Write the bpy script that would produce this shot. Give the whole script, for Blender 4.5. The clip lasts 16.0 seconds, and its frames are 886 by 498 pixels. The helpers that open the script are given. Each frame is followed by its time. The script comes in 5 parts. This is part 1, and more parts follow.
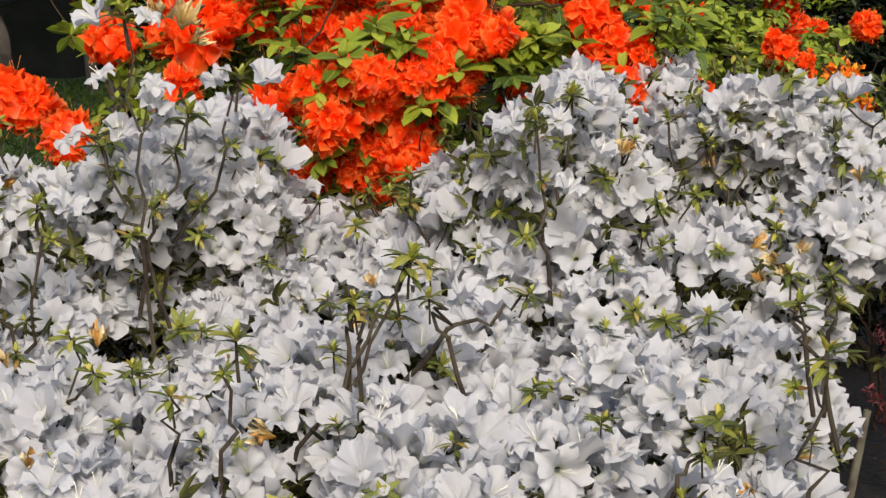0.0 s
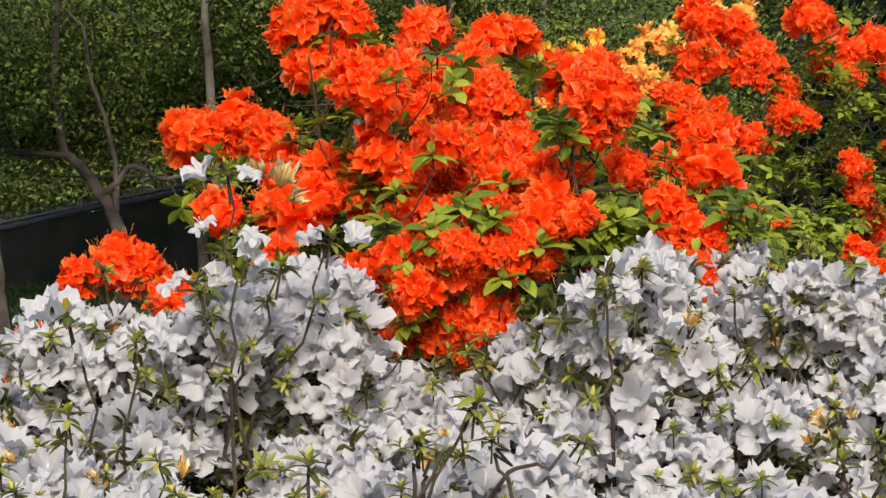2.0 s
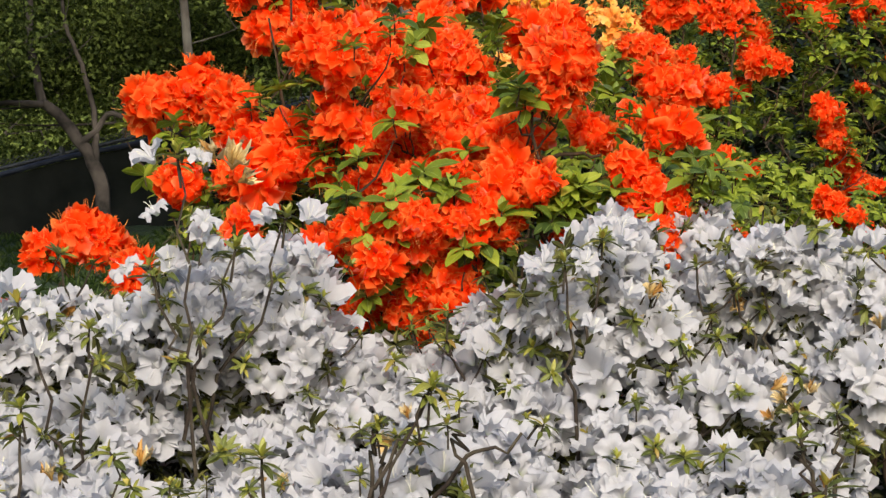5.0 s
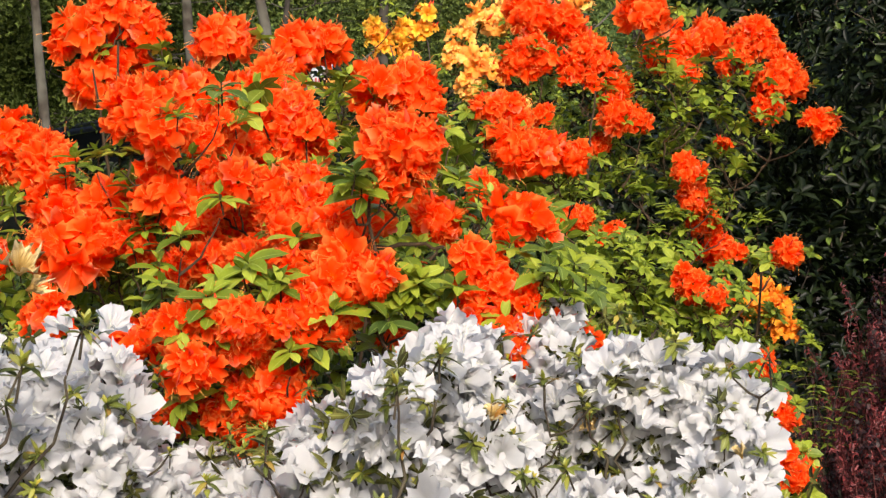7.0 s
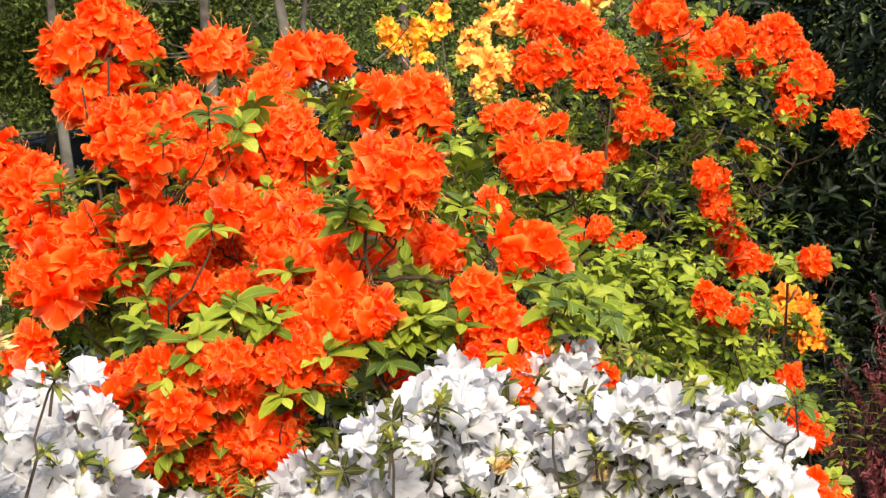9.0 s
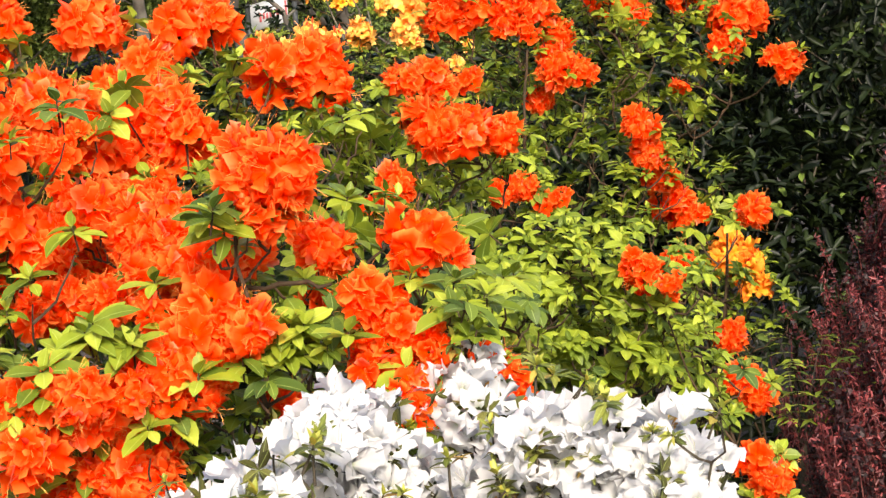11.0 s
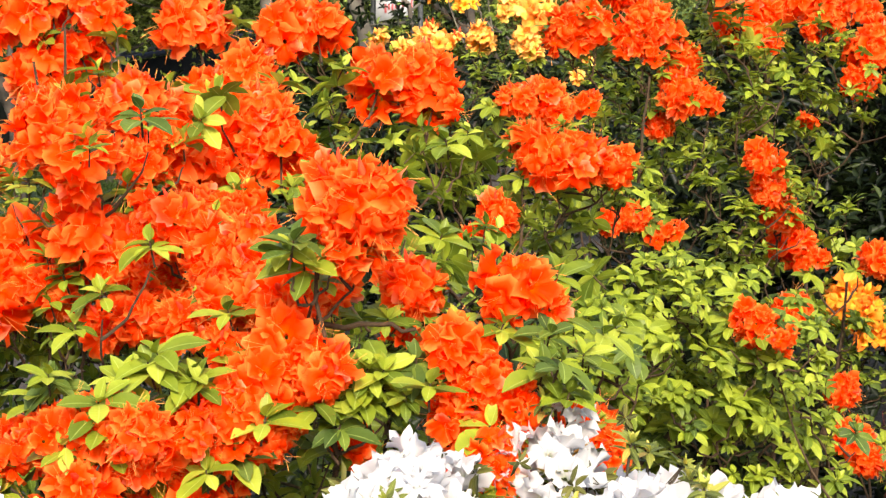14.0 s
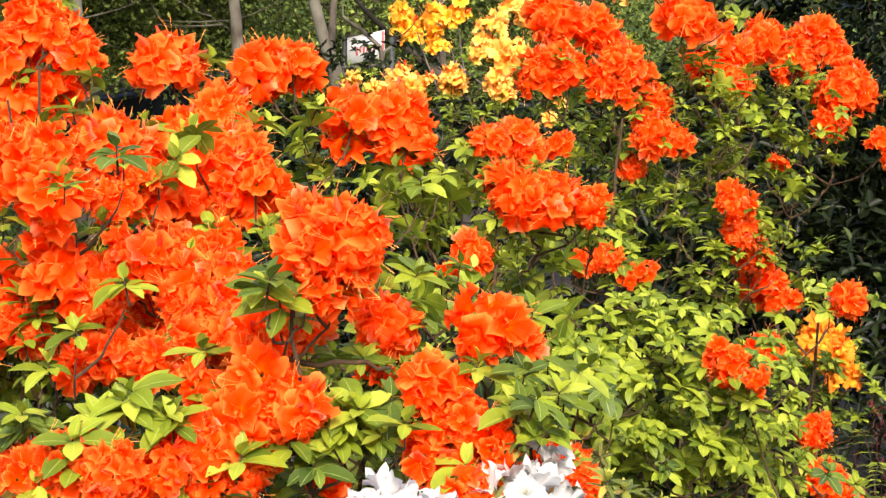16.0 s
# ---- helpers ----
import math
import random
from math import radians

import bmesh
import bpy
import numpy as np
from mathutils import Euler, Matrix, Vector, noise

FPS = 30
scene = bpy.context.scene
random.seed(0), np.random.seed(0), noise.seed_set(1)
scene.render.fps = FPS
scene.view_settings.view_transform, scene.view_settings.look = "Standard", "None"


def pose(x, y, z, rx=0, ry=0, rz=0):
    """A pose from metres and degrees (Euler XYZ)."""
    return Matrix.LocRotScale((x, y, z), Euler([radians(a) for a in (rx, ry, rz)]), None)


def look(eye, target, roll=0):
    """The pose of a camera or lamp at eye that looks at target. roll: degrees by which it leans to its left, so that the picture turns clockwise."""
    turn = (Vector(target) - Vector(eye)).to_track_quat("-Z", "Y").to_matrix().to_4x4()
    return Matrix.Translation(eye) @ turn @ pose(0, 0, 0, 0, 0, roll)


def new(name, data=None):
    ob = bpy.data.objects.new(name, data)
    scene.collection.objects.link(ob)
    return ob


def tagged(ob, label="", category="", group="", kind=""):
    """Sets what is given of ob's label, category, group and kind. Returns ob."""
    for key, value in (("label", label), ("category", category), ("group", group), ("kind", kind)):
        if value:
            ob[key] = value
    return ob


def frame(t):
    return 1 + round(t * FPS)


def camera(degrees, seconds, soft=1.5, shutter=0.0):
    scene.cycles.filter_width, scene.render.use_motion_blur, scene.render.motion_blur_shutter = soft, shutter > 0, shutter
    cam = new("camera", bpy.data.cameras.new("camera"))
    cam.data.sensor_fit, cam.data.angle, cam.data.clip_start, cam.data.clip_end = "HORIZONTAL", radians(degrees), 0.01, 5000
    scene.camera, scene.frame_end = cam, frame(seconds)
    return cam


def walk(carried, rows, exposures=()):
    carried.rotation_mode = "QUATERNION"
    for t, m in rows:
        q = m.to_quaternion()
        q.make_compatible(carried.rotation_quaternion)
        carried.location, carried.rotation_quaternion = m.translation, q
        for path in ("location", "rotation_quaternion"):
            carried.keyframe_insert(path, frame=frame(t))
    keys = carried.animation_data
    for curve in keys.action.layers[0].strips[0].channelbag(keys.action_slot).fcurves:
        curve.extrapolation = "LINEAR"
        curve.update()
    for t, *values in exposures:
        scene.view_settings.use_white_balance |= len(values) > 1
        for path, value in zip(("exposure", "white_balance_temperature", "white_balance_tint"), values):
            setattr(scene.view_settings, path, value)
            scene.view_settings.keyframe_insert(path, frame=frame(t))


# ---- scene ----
cam = camera(28.26, 16.0, soft=1.4)
PATH = [  # seconds, metres, degrees
    (0, -0.000, 0.000, 1.550, 81.71, 2.97, -0.43),
    (0.5, -0.008, -0.065, 1.510, 84.38, 0.98, 1.29),
    (1, 0.024, -0.113, 1.512, 84.60, 2.23, 1.51),
    (1.5, 0.043, -0.125, 1.493, 86.90, 1.85, 1.73),
    (2, 0.046, -0.163, 1.468, 89.10, 0.42, 3.23),
    (2.5, 0.048, -0.210, 1.449, 88.09, 1.35, 5.29),
    (3, 0.052, -0.200, 1.441, 85.76, 1.27, 4.02),
    (3.5, 0.070, -0.236, 1.440, 85.29, 0.74, 4.38),
    (4, 0.081, -0.231, 1.464, 85.76, 1.89, 4.04),
    (4.2, 0.082, -0.213, 1.481, 86.22, 2.37, 3.24),
    (6.3, 0.123, 0.052, 1.600, 87.63, 0.50, 1.46),
    (6.5, 0.128, 0.090, 1.617, 88.15, 0.33, 0.65),
    (7, 0.138, 0.162, 1.664, 87.04, 0.47, -1.63),
    (7.5, 0.161, 0.209, 1.695, 86.67, 1.86, -2.09),
    (8, 0.171, 0.248, 1.704, 86.71, 2.14, -0.81),
    (8.2, 0.171, 0.258, 1.701, 86.68, 1.13, -0.78),
    (10.3, 0.270, 0.571, 1.799, 86.73, 2.91, -1.27),
    (10.5, 0.288, 0.602, 1.807, 86.67, 3.63, -1.66),
    (11, 0.293, 0.636, 1.799, 84.19, 3.98, -2.39),
    (11.5, 0.278, 0.623, 1.810, 83.40, 3.02, -3.59),
    (12, 0.275, 0.668, 1.815, 82.56, 1.84, -3.91),
    (12.5, 0.309, 0.794, 1.848, 81.65, 1.13, -0.94),
    (13, 0.334, 0.875, 1.855, 81.12, 0.97, 0.20),
    (13.5, 0.317, 0.855, 1.845, 82.62, -0.17, 2.16),
    (14, 0.316, 0.826, 1.846, 84.16, 0.03, 1.61),
    (14.5, 0.312, 0.814, 1.844, 84.39, 0.19, 1.40),
    (15, 0.312, 0.823, 1.844, 84.96, 0.38, 1.00),
    (15.5, 0.312, 0.816, 1.843, 85.38, 0.12, 0.75),
    (16, 0.309, 0.822, 1.840, 85.56, -0.15, 0.65),
]
EXPOSURES = [(0, 0.69, 6700, 10), (1.2, 0.63, 6700, 10), (2.5, 0.87, 6700, 10), (4.2, 0.71, 6700, 10), (6.3, 1.1, 6900, 10), (8.2, 1.37, 7000, 10), (10.3, 1.72, 7100, 10), (16, 1.84, 7200, 10)]
walk(cam, [(t, pose(*p)) for t, *p in PATH], EXPOSURES)

# ---- world, sun ----
SUN_ELEVATION, SUN_AZIMUTH = radians(35), radians(173)  # azimuth clockwise from +y
world = bpy.data.worlds.new("sky")
scene.world = world
world.use_nodes = True
wn = world.node_tree.nodes
sky = wn.new("ShaderNodeTexSky")
sky.sky_type = "NISHITA"
sky.sun_disc = False
sky.sun_elevation, sky.sun_rotation = SUN_ELEVATION, SUN_AZIMUTH
sky.air_density, sky.dust_density, sky.ozone_density = 1.0, 2.0, 1.0
wn["Background"].inputs["Strength"].default_value = 0.125
world.node_tree.links.new(sky.outputs["Color"], wn["Background"].inputs["Color"])
sun = new("sun", bpy.data.lights.new("sun", "SUN"))
sun.data.energy, sun.data.angle, sun.data.color = 2.7, radians(16), (1.0, 0.95, 0.88)
toward = Vector((math.sin(SUN_AZIMUTH) * math.cos(SUN_ELEVATION), math.cos(SUN_AZIMUTH) * math.cos(SUN_ELEVATION), math.sin(SUN_ELEVATION)))
sun.matrix_world = look(toward * 30, (0, 0, 0))

rng = np.random.default_rng(7)


# ---- materials ----
def material(name):
    m = bpy.data.materials.new(name)
    m.use_nodes = True
    t = m.node_tree
    return m, t.nodes, t.links, t.nodes["Principled BSDF"]


def ramp(nodes, stops):
    r = nodes.new("ShaderNodeValToRGB")
    els = r.color_ramp.elements
    while len(els) < len(stops):
        els.new(0.5)
    for e, (p, c) in zip(els, stops):
        e.position, e.color = p, (*c, 1)
    return r


def mix(nodes, links, kind, a, b, fac):
    n = nodes.new("ShaderNodeMix")
    n.data_type, n.blend_type = "RGBA", kind
    for socket, v in (("A", a), ("B", b), ("Factor", fac)):
        sock = [s for s in n.inputs if s.name == socket and (s.type == "RGBA" or socket == "Factor" and s.type == "VALUE")][0]
        if isinstance(v, bpy.types.NodeSocket):
            links.new(v, sock)
        else:
            sock.default_value = v if socket == "Factor" else (*v, 1)
    return [s for s in n.outputs if s.type == "RGBA"][0]


def variation(nodes, links):
    """A value from 0 to 1 of its own for each object and each loose piece of it."""
    info, geo = nodes.new("ShaderNodeObjectInfo"), nodes.new("ShaderNodeNewGeometry")
    add = nodes.new("ShaderNodeMath")
    add.operation = "ADD"
    links.new(info.outputs["Random"], add.inputs[0])
    links.new(geo.outputs["Random Per Island"], add.inputs[1])
    fr = nodes.new("ShaderNodeMath")
    fr.operation = "FRACT"
    links.new(add.outputs[0], fr.inputs[0])
    return fr.outputs[0], info.outputs["Random"], geo.outputs["Random Per Island"]


def noise_tex(nodes, links, scale, detail=4, coord="Object"):
    tc, n = nodes.new("ShaderNodeTexCoord"), nodes.new("ShaderNodeTexNoise")
    n.inputs["Scale"].default_value, n.inputs["Detail"].default_value = scale, detail
    links.new(tc.outputs[coord], n.inputs["Vector"])
    return n.outputs["Fac"]


def bump(nodes, links, height, strength, distance, bsdf):
    b = nodes.new("ShaderNodeBump")
    b.inputs["Strength"].default_value, b.inputs["Distance"].default_value = strength, distance
    links.new(height, b.inputs["Height"])
    links.new(b.outputs["Normal"], bsdf.inputs["Normal"])
    return b.outputs["Normal"]


def translucent(m, nodes, links, bsdf, colour, amount):
    """Thin tissue that lets part of the light through."""
    tr, mx = nodes.new("ShaderNodeBsdfTranslucent"), nodes.new("ShaderNodeMixShader")
    links.new(colour, tr.inputs["Color"])
    mx.inputs[0].default_value = amount
    links.new(bsdf.outputs[0], mx.inputs[1])
    links.new(tr.outputs[0], mx.inputs[2])
    links.new(mx.outputs[0], nodes["Material Output"].inputs["Surface"])


def petal_material(name, along, tints, amount=0.3, streak=0.3, rough=0.55):
    """Petal tissue: colours along the petal (0 throat, 1 rim), a tint for each flower, fine veins lengthwise."""
    m, nodes, links, bsdf = material(name)
    uv, sep = nodes.new("ShaderNodeUVMap"), nodes.new("ShaderNodeSeparateXYZ")
    links.new(uv.outputs[0], sep.inputs[0])
    r = ramp(nodes, along)
    links.new(sep.outputs[0], r.inputs[0])
    both, ob, island = variation(nodes, links)
    t = ramp(nodes, tints)
    links.new(both, t.inputs[0])
    base = mix(nodes, links, "MULTIPLY", r.outputs[0], t.outputs[0], 1.0)
    n = noise_tex(nodes, links, 60, 5)
    nr = ramp(nodes, [(0.3, (0.88, 0.88, 0.88)), (0.75, (1.0, 1.0, 1.0))])
    links.new(n, nr.inputs[0])
    base = mix(nodes, links, "MULTIPLY", base, nr.outputs[0], 0.6)
    links.new(base, bsdf.inputs["Base Color"])
    bsdf.inputs["Roughness"].default_value = rough
    bsdf.inputs["Specular IOR Level"].default_value = 0.05
    w = nodes.new("ShaderNodeTexWave")
    w.wave_type, w.bands_direction = "BANDS", "Y"
    w.inputs["Scale"].default_value, w.inputs["Distortion"].default_value, w.inputs["Detail"].default_value = 2.2, 2.5, 3
    links.new(uv.outputs[0], w.inputs["Vector"])
    bump(nodes, links, w.outputs["Fac"], streak, 0.002, bsdf)
    translucent(m, nodes, links, bsdf, base, amount)
    return m


def leaf_material(name, stops, rough=0.42, amount=0.28, vein=(0.5, 0.62, 0.2), vein_amount=0.35, spec=0.5):
    """Leaf blade: a colour for each leaf, paler midrib and side veins, slight blotches."""
    m, nodes, links, bsdf = material(name)
    both, ob, island = variation(nodes, links)
    r = ramp(nodes, stops)
    links.new(both, r.inputs[0])
    blot = noise_tex(nodes, links, 35, 4)
    br = ramp(nodes, [(0.35, (0.7, 0.75, 0.6)), (0.65, (1.05, 1.05, 1.0))])
    links.new(blot, br.inputs[0])
    base = mix(nodes, links, "MULTIPLY", r.outputs[0], br.outputs[0], 0.8)
    uv, sep = nodes.new("ShaderNodeUVMap"), nodes.new("ShaderNodeSeparateXYZ")
    links.new(uv.outputs[0], sep.inputs[0])
    rib = ramp(nodes, [(0.0, (0, 0, 0)), (0.455, (0, 0, 0)), (0.5, (1, 1, 1)), (0.545, (0, 0, 0))])
    links.new(sep.outputs[1], rib.inputs[0])
    fac = nodes.new("ShaderNodeMath")
    fac.operation = "MULTIPLY"
    links.new(rib.outputs[0], fac.inputs[0])
    fac.inputs[1].default_value = vein_amount
    base = mix(nodes, links, "MIX", base, vein, fac.outputs[0])
    links.new(base, bsdf.inputs["Base Color"])
    bsdf.inputs["Roughness"].default_value = rough
    bsdf.inputs["Specular IOR Level"].default_value = spec
    w = nodes.new("ShaderNodeTexWave")
    w.wave_type, w.bands_direction = "BANDS", "X"
    w.inputs["Scale"].default_value, w.inputs["Distortion"].default_value = 2.5, 1.0
    links.new(uv.outputs[0], w.inputs["Vector"])
    bump(nodes, links, w.outputs["Fac"], 0.1, 0.002, bsdf)
    translucent(m, nodes, links, bsdf, base, amount)
    return m


def bark_material(name, dark, light, scale=40, rough=0.85, moss=None):
    m, nodes, links, bsdf = material(name)
    n = noise_tex(nodes, links, scale, 6)
    r = ramp(nodes, [(0.3, dark), (0.7, light)])
    links.new(n, r.inputs[0])
    base = r.outputs[0]
    n2 = noise_tex(nodes, links, scale * 0.2, 3)
    r2 = ramp(nodes, [(0.45, (0, 0, 0)), (0.62, (1, 1, 1))])
    links.new(n2, r2.inputs[0])
    base = mix(nodes, links, "MIX", base, moss or tuple(c * 1.6 for c in light), r2.outputs[0])
    links.new(base, bsdf.inputs["Base Color"])
    bsdf.inputs["Roughness"].default_value, bsdf.inputs["Specular IOR Level"].default_value = rough, 0.12
    bump(nodes, links, n, 0.7, 0.004, bsdf)
    return m


def plain_material(name, a, b, scale, rough=0.6, metal=0.0, relief=0.2, spec=0.3):
    m, nodes, links, bsdf = material(name)
    n = noise_tex(nodes, links, scale, 5)
    r = ramp(nodes, [(0.3, a), (0.7, b)])
    links.new(n, r.inputs[0])
    links.new(r.outputs[0], bsdf.inputs["Base Color"])
    bsdf.inputs["Roughness"].default_value, bsdf.inputs["Metallic"].default_value = rough, metal
    bsdf.inputs["Specular IOR Level"].default_value = spec
    bump(nodes, links, n, relief, 0.004, bsdf)
    return m


WHITE_PETAL = petal_material("white_petal", [(0.0, (0.46, 0.5, 0.33)), (0.12, (0.57, 0.58, 0.53)), (0.3, (0.615, 0.608, 0.614)), (1.0, (0.635, 0.628, 0.634))],
                             [(0.0, (0.93, 0.93, 0.96)), (0.5, (1, 1, 1)), (1.0, (0.98, 0.97, 0.96))], 0.52, 0.06)
ORANGE_PETAL = petal_material("orange_petal", [(0.0, (1.0, 0.15, 0.004)), (0.35, (1.0, 0.055, 0.004)), (0.75, (1.0, 0.07, 0.006)), (1.0, (1.0, 0.21, 0.04))],
                              [(0.0, (1, 0.8, 0.8)), (0.4, (1, 1.0, 1.0)), (0.75, (1, 1.2, 1.2)), (0.92, (1, 1.45, 1.8)), (1.0, (1, 1.6, 5.0))], 0.6, 0.2)
AMBER_PETAL = petal_material("amber_petal", [(0.0, (0.85, 0.3, 0.02)), (0.5, (0.88, 0.24, 0.02)), (1.0, (0.92, 0.32, 0.04))],
                             [(0.0, (0.95, 0.7, 0.8)), (0.5, (1, 1, 1)), (1.0, (1, 1.35, 1.2))], 0.33)
YELLOW_PETAL = petal_material("yellow_petal", [(0.0, (0.85, 0.45, 0.02)), (0.5, (0.88, 0.5, 0.03)), (1.0, (0.9, 0.58, 0.07))],
                              [(0.0, (1, 0.5, 0.6)), (0.5, (1, 0.85, 1)), (1.0, (1, 1.1, 1.4))], 0.33)
PEACH_PETAL = petal_material("peach_petal", [(0.0, (0.85, 0.36, 0.03)), (0.4, (0.9, 0.42, 0.08)), (1.0, (0.92, 0.46, 0.13))],
                             [(0.0, (1, 0.6, 0.45)), (0.4, (1, 0.95, 0.7)), (1.0, (1, 1.25, 1.5))], 0.33)
WITHERED_PETAL = petal_material("withered_petal", [(0.0, (0.4, 0.22, 0.05)), (0.5, (0.64, 0.42, 0.14)), (1.0, (0.7, 0.54, 0.28))],
                                [(0.0, (0.9, 0.6, 0.35)), (0.5, (1, 1, 1)), (1.0, (1.1, 1.2, 1.5))], 0.2, 0.8)
BUD_PETAL = petal_material("bud_petal", [(0.0, (0.85, 0.08, 0.015)), (1.0, (0.9, 0.07, 0.03))], [(0.0, (0.9, 0.7, 0.8)), (1.0, (1, 1.3, 1.5))], 0.2)
STAMEN = plain_material("stamen", (0.8, 0.2, 0.03), (0.85, 0.4, 0.1), 80, 0.6)
WHITE_STAMEN = plain_material("white_stamen", (0.8, 0.8, 0.7), (0.75, 0.7, 0.5), 80, 0.6)
FRESH_LEAF = leaf_material("fresh_leaf", [(0.0, (0.08, 0.12, 0.011)), (0.35, (0.16, 0.205, 0.017)), (0.7, (0.26, 0.31, 0.026)), (1.0, (0.34, 0.38, 0.05))], 0.5, 0.38, spec=0.3)
DEEP_LEAF = leaf_material("deep_leaf", [(0.0, (0.032, 0.055, 0.01)), (0.5, (0.065, 0.1, 0.015)), (1.0, (0.12, 0.16, 0.02))], 0.55, 0.25, spec=0.25)
OLIVE_LEAF = leaf_material("olive_leaf", [(0.0, (0.05, 0.06, 0.014)), (0.4, (0.1, 0.115, 0.022)), (0.75, (0.18, 0.19, 0.035)), (0.94, (0.32, 0.29, 0.055)), (1.0, (0.24, 0.11, 0.03))], 0.5, 0.25, spec=0.3)
SPROUT = leaf_material("sprout", [(0.0, (0.2, 0.22, 0.03)), (0.6, (0.36, 0.35, 0.055)), (1.0, (0.45, 0.34, 0.06))], 0.5, 0.3)
# Darker brown-olive leaf: shade inside the white bush, painted into its colour.
INNER_SHADE_LEAF = leaf_material("inner_shade_leaf", [(0.0, (0.03, 0.028, 0.01)), (0.5, (0.07, 0.07, 0.02)), (1.0, (0.14, 0.13, 0.035))], 0.6, 0.25, spec=0.15)
PURPLE_LEAF = leaf_material("purple_leaf", [(0.0, (0.011, 0.007, 0.008)), (0.5, (0.026, 0.012, 0.014)), (1.0, (0.055, 0.022, 0.025))], 0.5, 0.2, (0.12, 0.04, 0.045), 0.2, spec=0.2)
RED_LEAF = leaf_material("red_leaf", [(0.0, (0.06, 0.015, 0.018)), (0.5, (0.135, 0.027, 0.032)), (1.0, (0.25, 0.045, 0.05))], 0.45, 0.25, (0.2, 0.06, 0.07), 0.2, spec=0.3)
# Near-black on purpose: the shade over the back shrubs is put into this leaf colour.
GLOSSY_SHADE_LEAF = leaf_material("glossy_shade_leaf", [(0.0, (0.002, 0.004, 0.0015)), (0.6, (0.005, 0.0085, 0.0025)), (0.94, (0.011, 0.018, 0.005)), (1.0, (0.1, 0.14, 0.03))], 0.42, 0.04, vein_amount=0.02, spec=0.12)
TREE_LEAF = leaf_material("tree_leaf", [(0.0, (0.024, 0.034, 0.009)), (0.5, (0.065, 0.088, 0.02)), (1.0, (0.16, 0.2, 0.045))], 0.65, 0.15, spec=0.1)
TWIG_BARK = bark_material("twig_bark", (0.018, 0.013, 0.01), (0.045, 0.034, 0.026), 90, moss=(0.055, 0.045, 0.03))
AZALEA_BARK = bark_material("azalea_bark", (0.022, 0.012, 0.007), (0.06, 0.036, 0.02), 80, moss=(0.045, 0.03, 0.018))
STEM_BARK = bark_material("stem_bark", (0.03, 0.024, 0.019), (0.085, 0.07, 0.055), 60, moss=(0.11, 0.105, 0.075))
TREE_BARK = bark_material("tree_bark", (0.02, 0.016, 0.012), (0.065, 0.054, 0.044), 12, moss=(0.09, 0.085, 0.07))
DARK_BARK = bark_material("dark_bark", (0.015, 0.013, 0.011), (0.05, 0.042, 0.035), 12)
DRY_LEAF = leaf_material("dry_leaf", [(0.0, (0.03, 0.018, 0.01)), (0.6, (0.09, 0.055, 0.03)), (1.0, (0.2, 0.13, 0.07))], 0.7, 0.1, (0.15, 0.1, 0.06), 0.2, spec=0.15)
GRASS_BLADE = leaf_material("grass_blade", [(0.0, (0.02, 0.04, 0.008)), (0.6, (0.045, 0.08, 0.015)), (1.0, (0.09, 0.13, 0.03))], 0.6, 0.2, vein_amount=0.05, spec=0.2)


# ---- mesh helpers ----
def mesh_np(name, V, F, uv=None, mats=(), midx=None, smooth=True):
    """A mesh from arrays: vertices, faces as lists of equal length, a UV for each vertex, a material for each face."""
    me = bpy.data.meshes.new(name)
    V, F = np.asarray(V, np.float32), np.asarray(F, np.int32)
    k = F.shape[1]
    me.vertices.add(len(V))
    me.vertices.foreach_set("co", V.ravel())
    me.loops.add(F.size)
    me.loops.foreach_set("vertex_index", F.ravel())
    me.polygons.add(len(F))
    me.polygons.foreach_set("loop_start", np.arange(0, F.size, k, dtype=np.int32))
    if uv is not None:
        me.uv_layers.new(name="UVMap").data.foreach_set("uv", np.asarray(uv, np.float32)[F.ravel()].ravel())
    for m in mats:
        me.materials.append(m)
    if midx is not None:
        me.polygons.foreach_set("material_index", np.asarray(midx, np.int32))
    me.polygons.foreach_set("use_smooth", np.full(len(F), smooth))
    me.update(calc_edges=True)
    return me


class Piece:
    """Arrays of one small shape (quads), to be joined or scattered."""

    def __init__(self, V, F, uv, m=0):
        self.V, self.F, self.uv = np.asarray(V, float), np.asarray(F, int), np.asarray(uv, float)
        self.m = np.full(len(self.F), m) if np.isscalar(m) else np.asarray(m)

    def moved(self, R, t, s=1.0):
        return Piece(self.V @ np.asarray(R).T * s + t, self.F, self.uv, self.m)


def join(pieces):
    off, V, F, U, M = 0, [], [], [], []
    for p in pieces:
        V.append(p.V), F.append(p.F + off), U.append(p.uv), M.append(p.m)
        off += len(p.V)
    return Piece(np.concatenate(V), np.concatenate(F), np.concatenate(U), np.concatenate(M))


def to_mesh(name, p, mats):
    return mesh_np(name, p.V, p.F, p.uv, mats, p.m)


def grid_faces(nu, nv):
    i, j = np.meshgrid(np.arange(nu - 1), np.arange(nv - 1), indexing="ij")
    a = (i * nv + j).ravel()
    return np.stack([a, a + nv, a + nv + 1, a + 1], 1)


def frame_for(n, spin=0.0):
    """A turn that takes z to n."""
    n = np.asarray(n, float) / np.linalg.norm(n)
    a = np.array([1.0, 0, 0]) if abs(n[0]) < 0.8 else np.array([0, 1.0, 0])
    x = np.cross(a, n)
    x /= np.linalg.norm(x)
    y = np.cross(n, x)
    c, s = math.cos(spin), math.sin(spin)
    return np.stack([c * x + s * y, -s * x + c * y, n], 1)


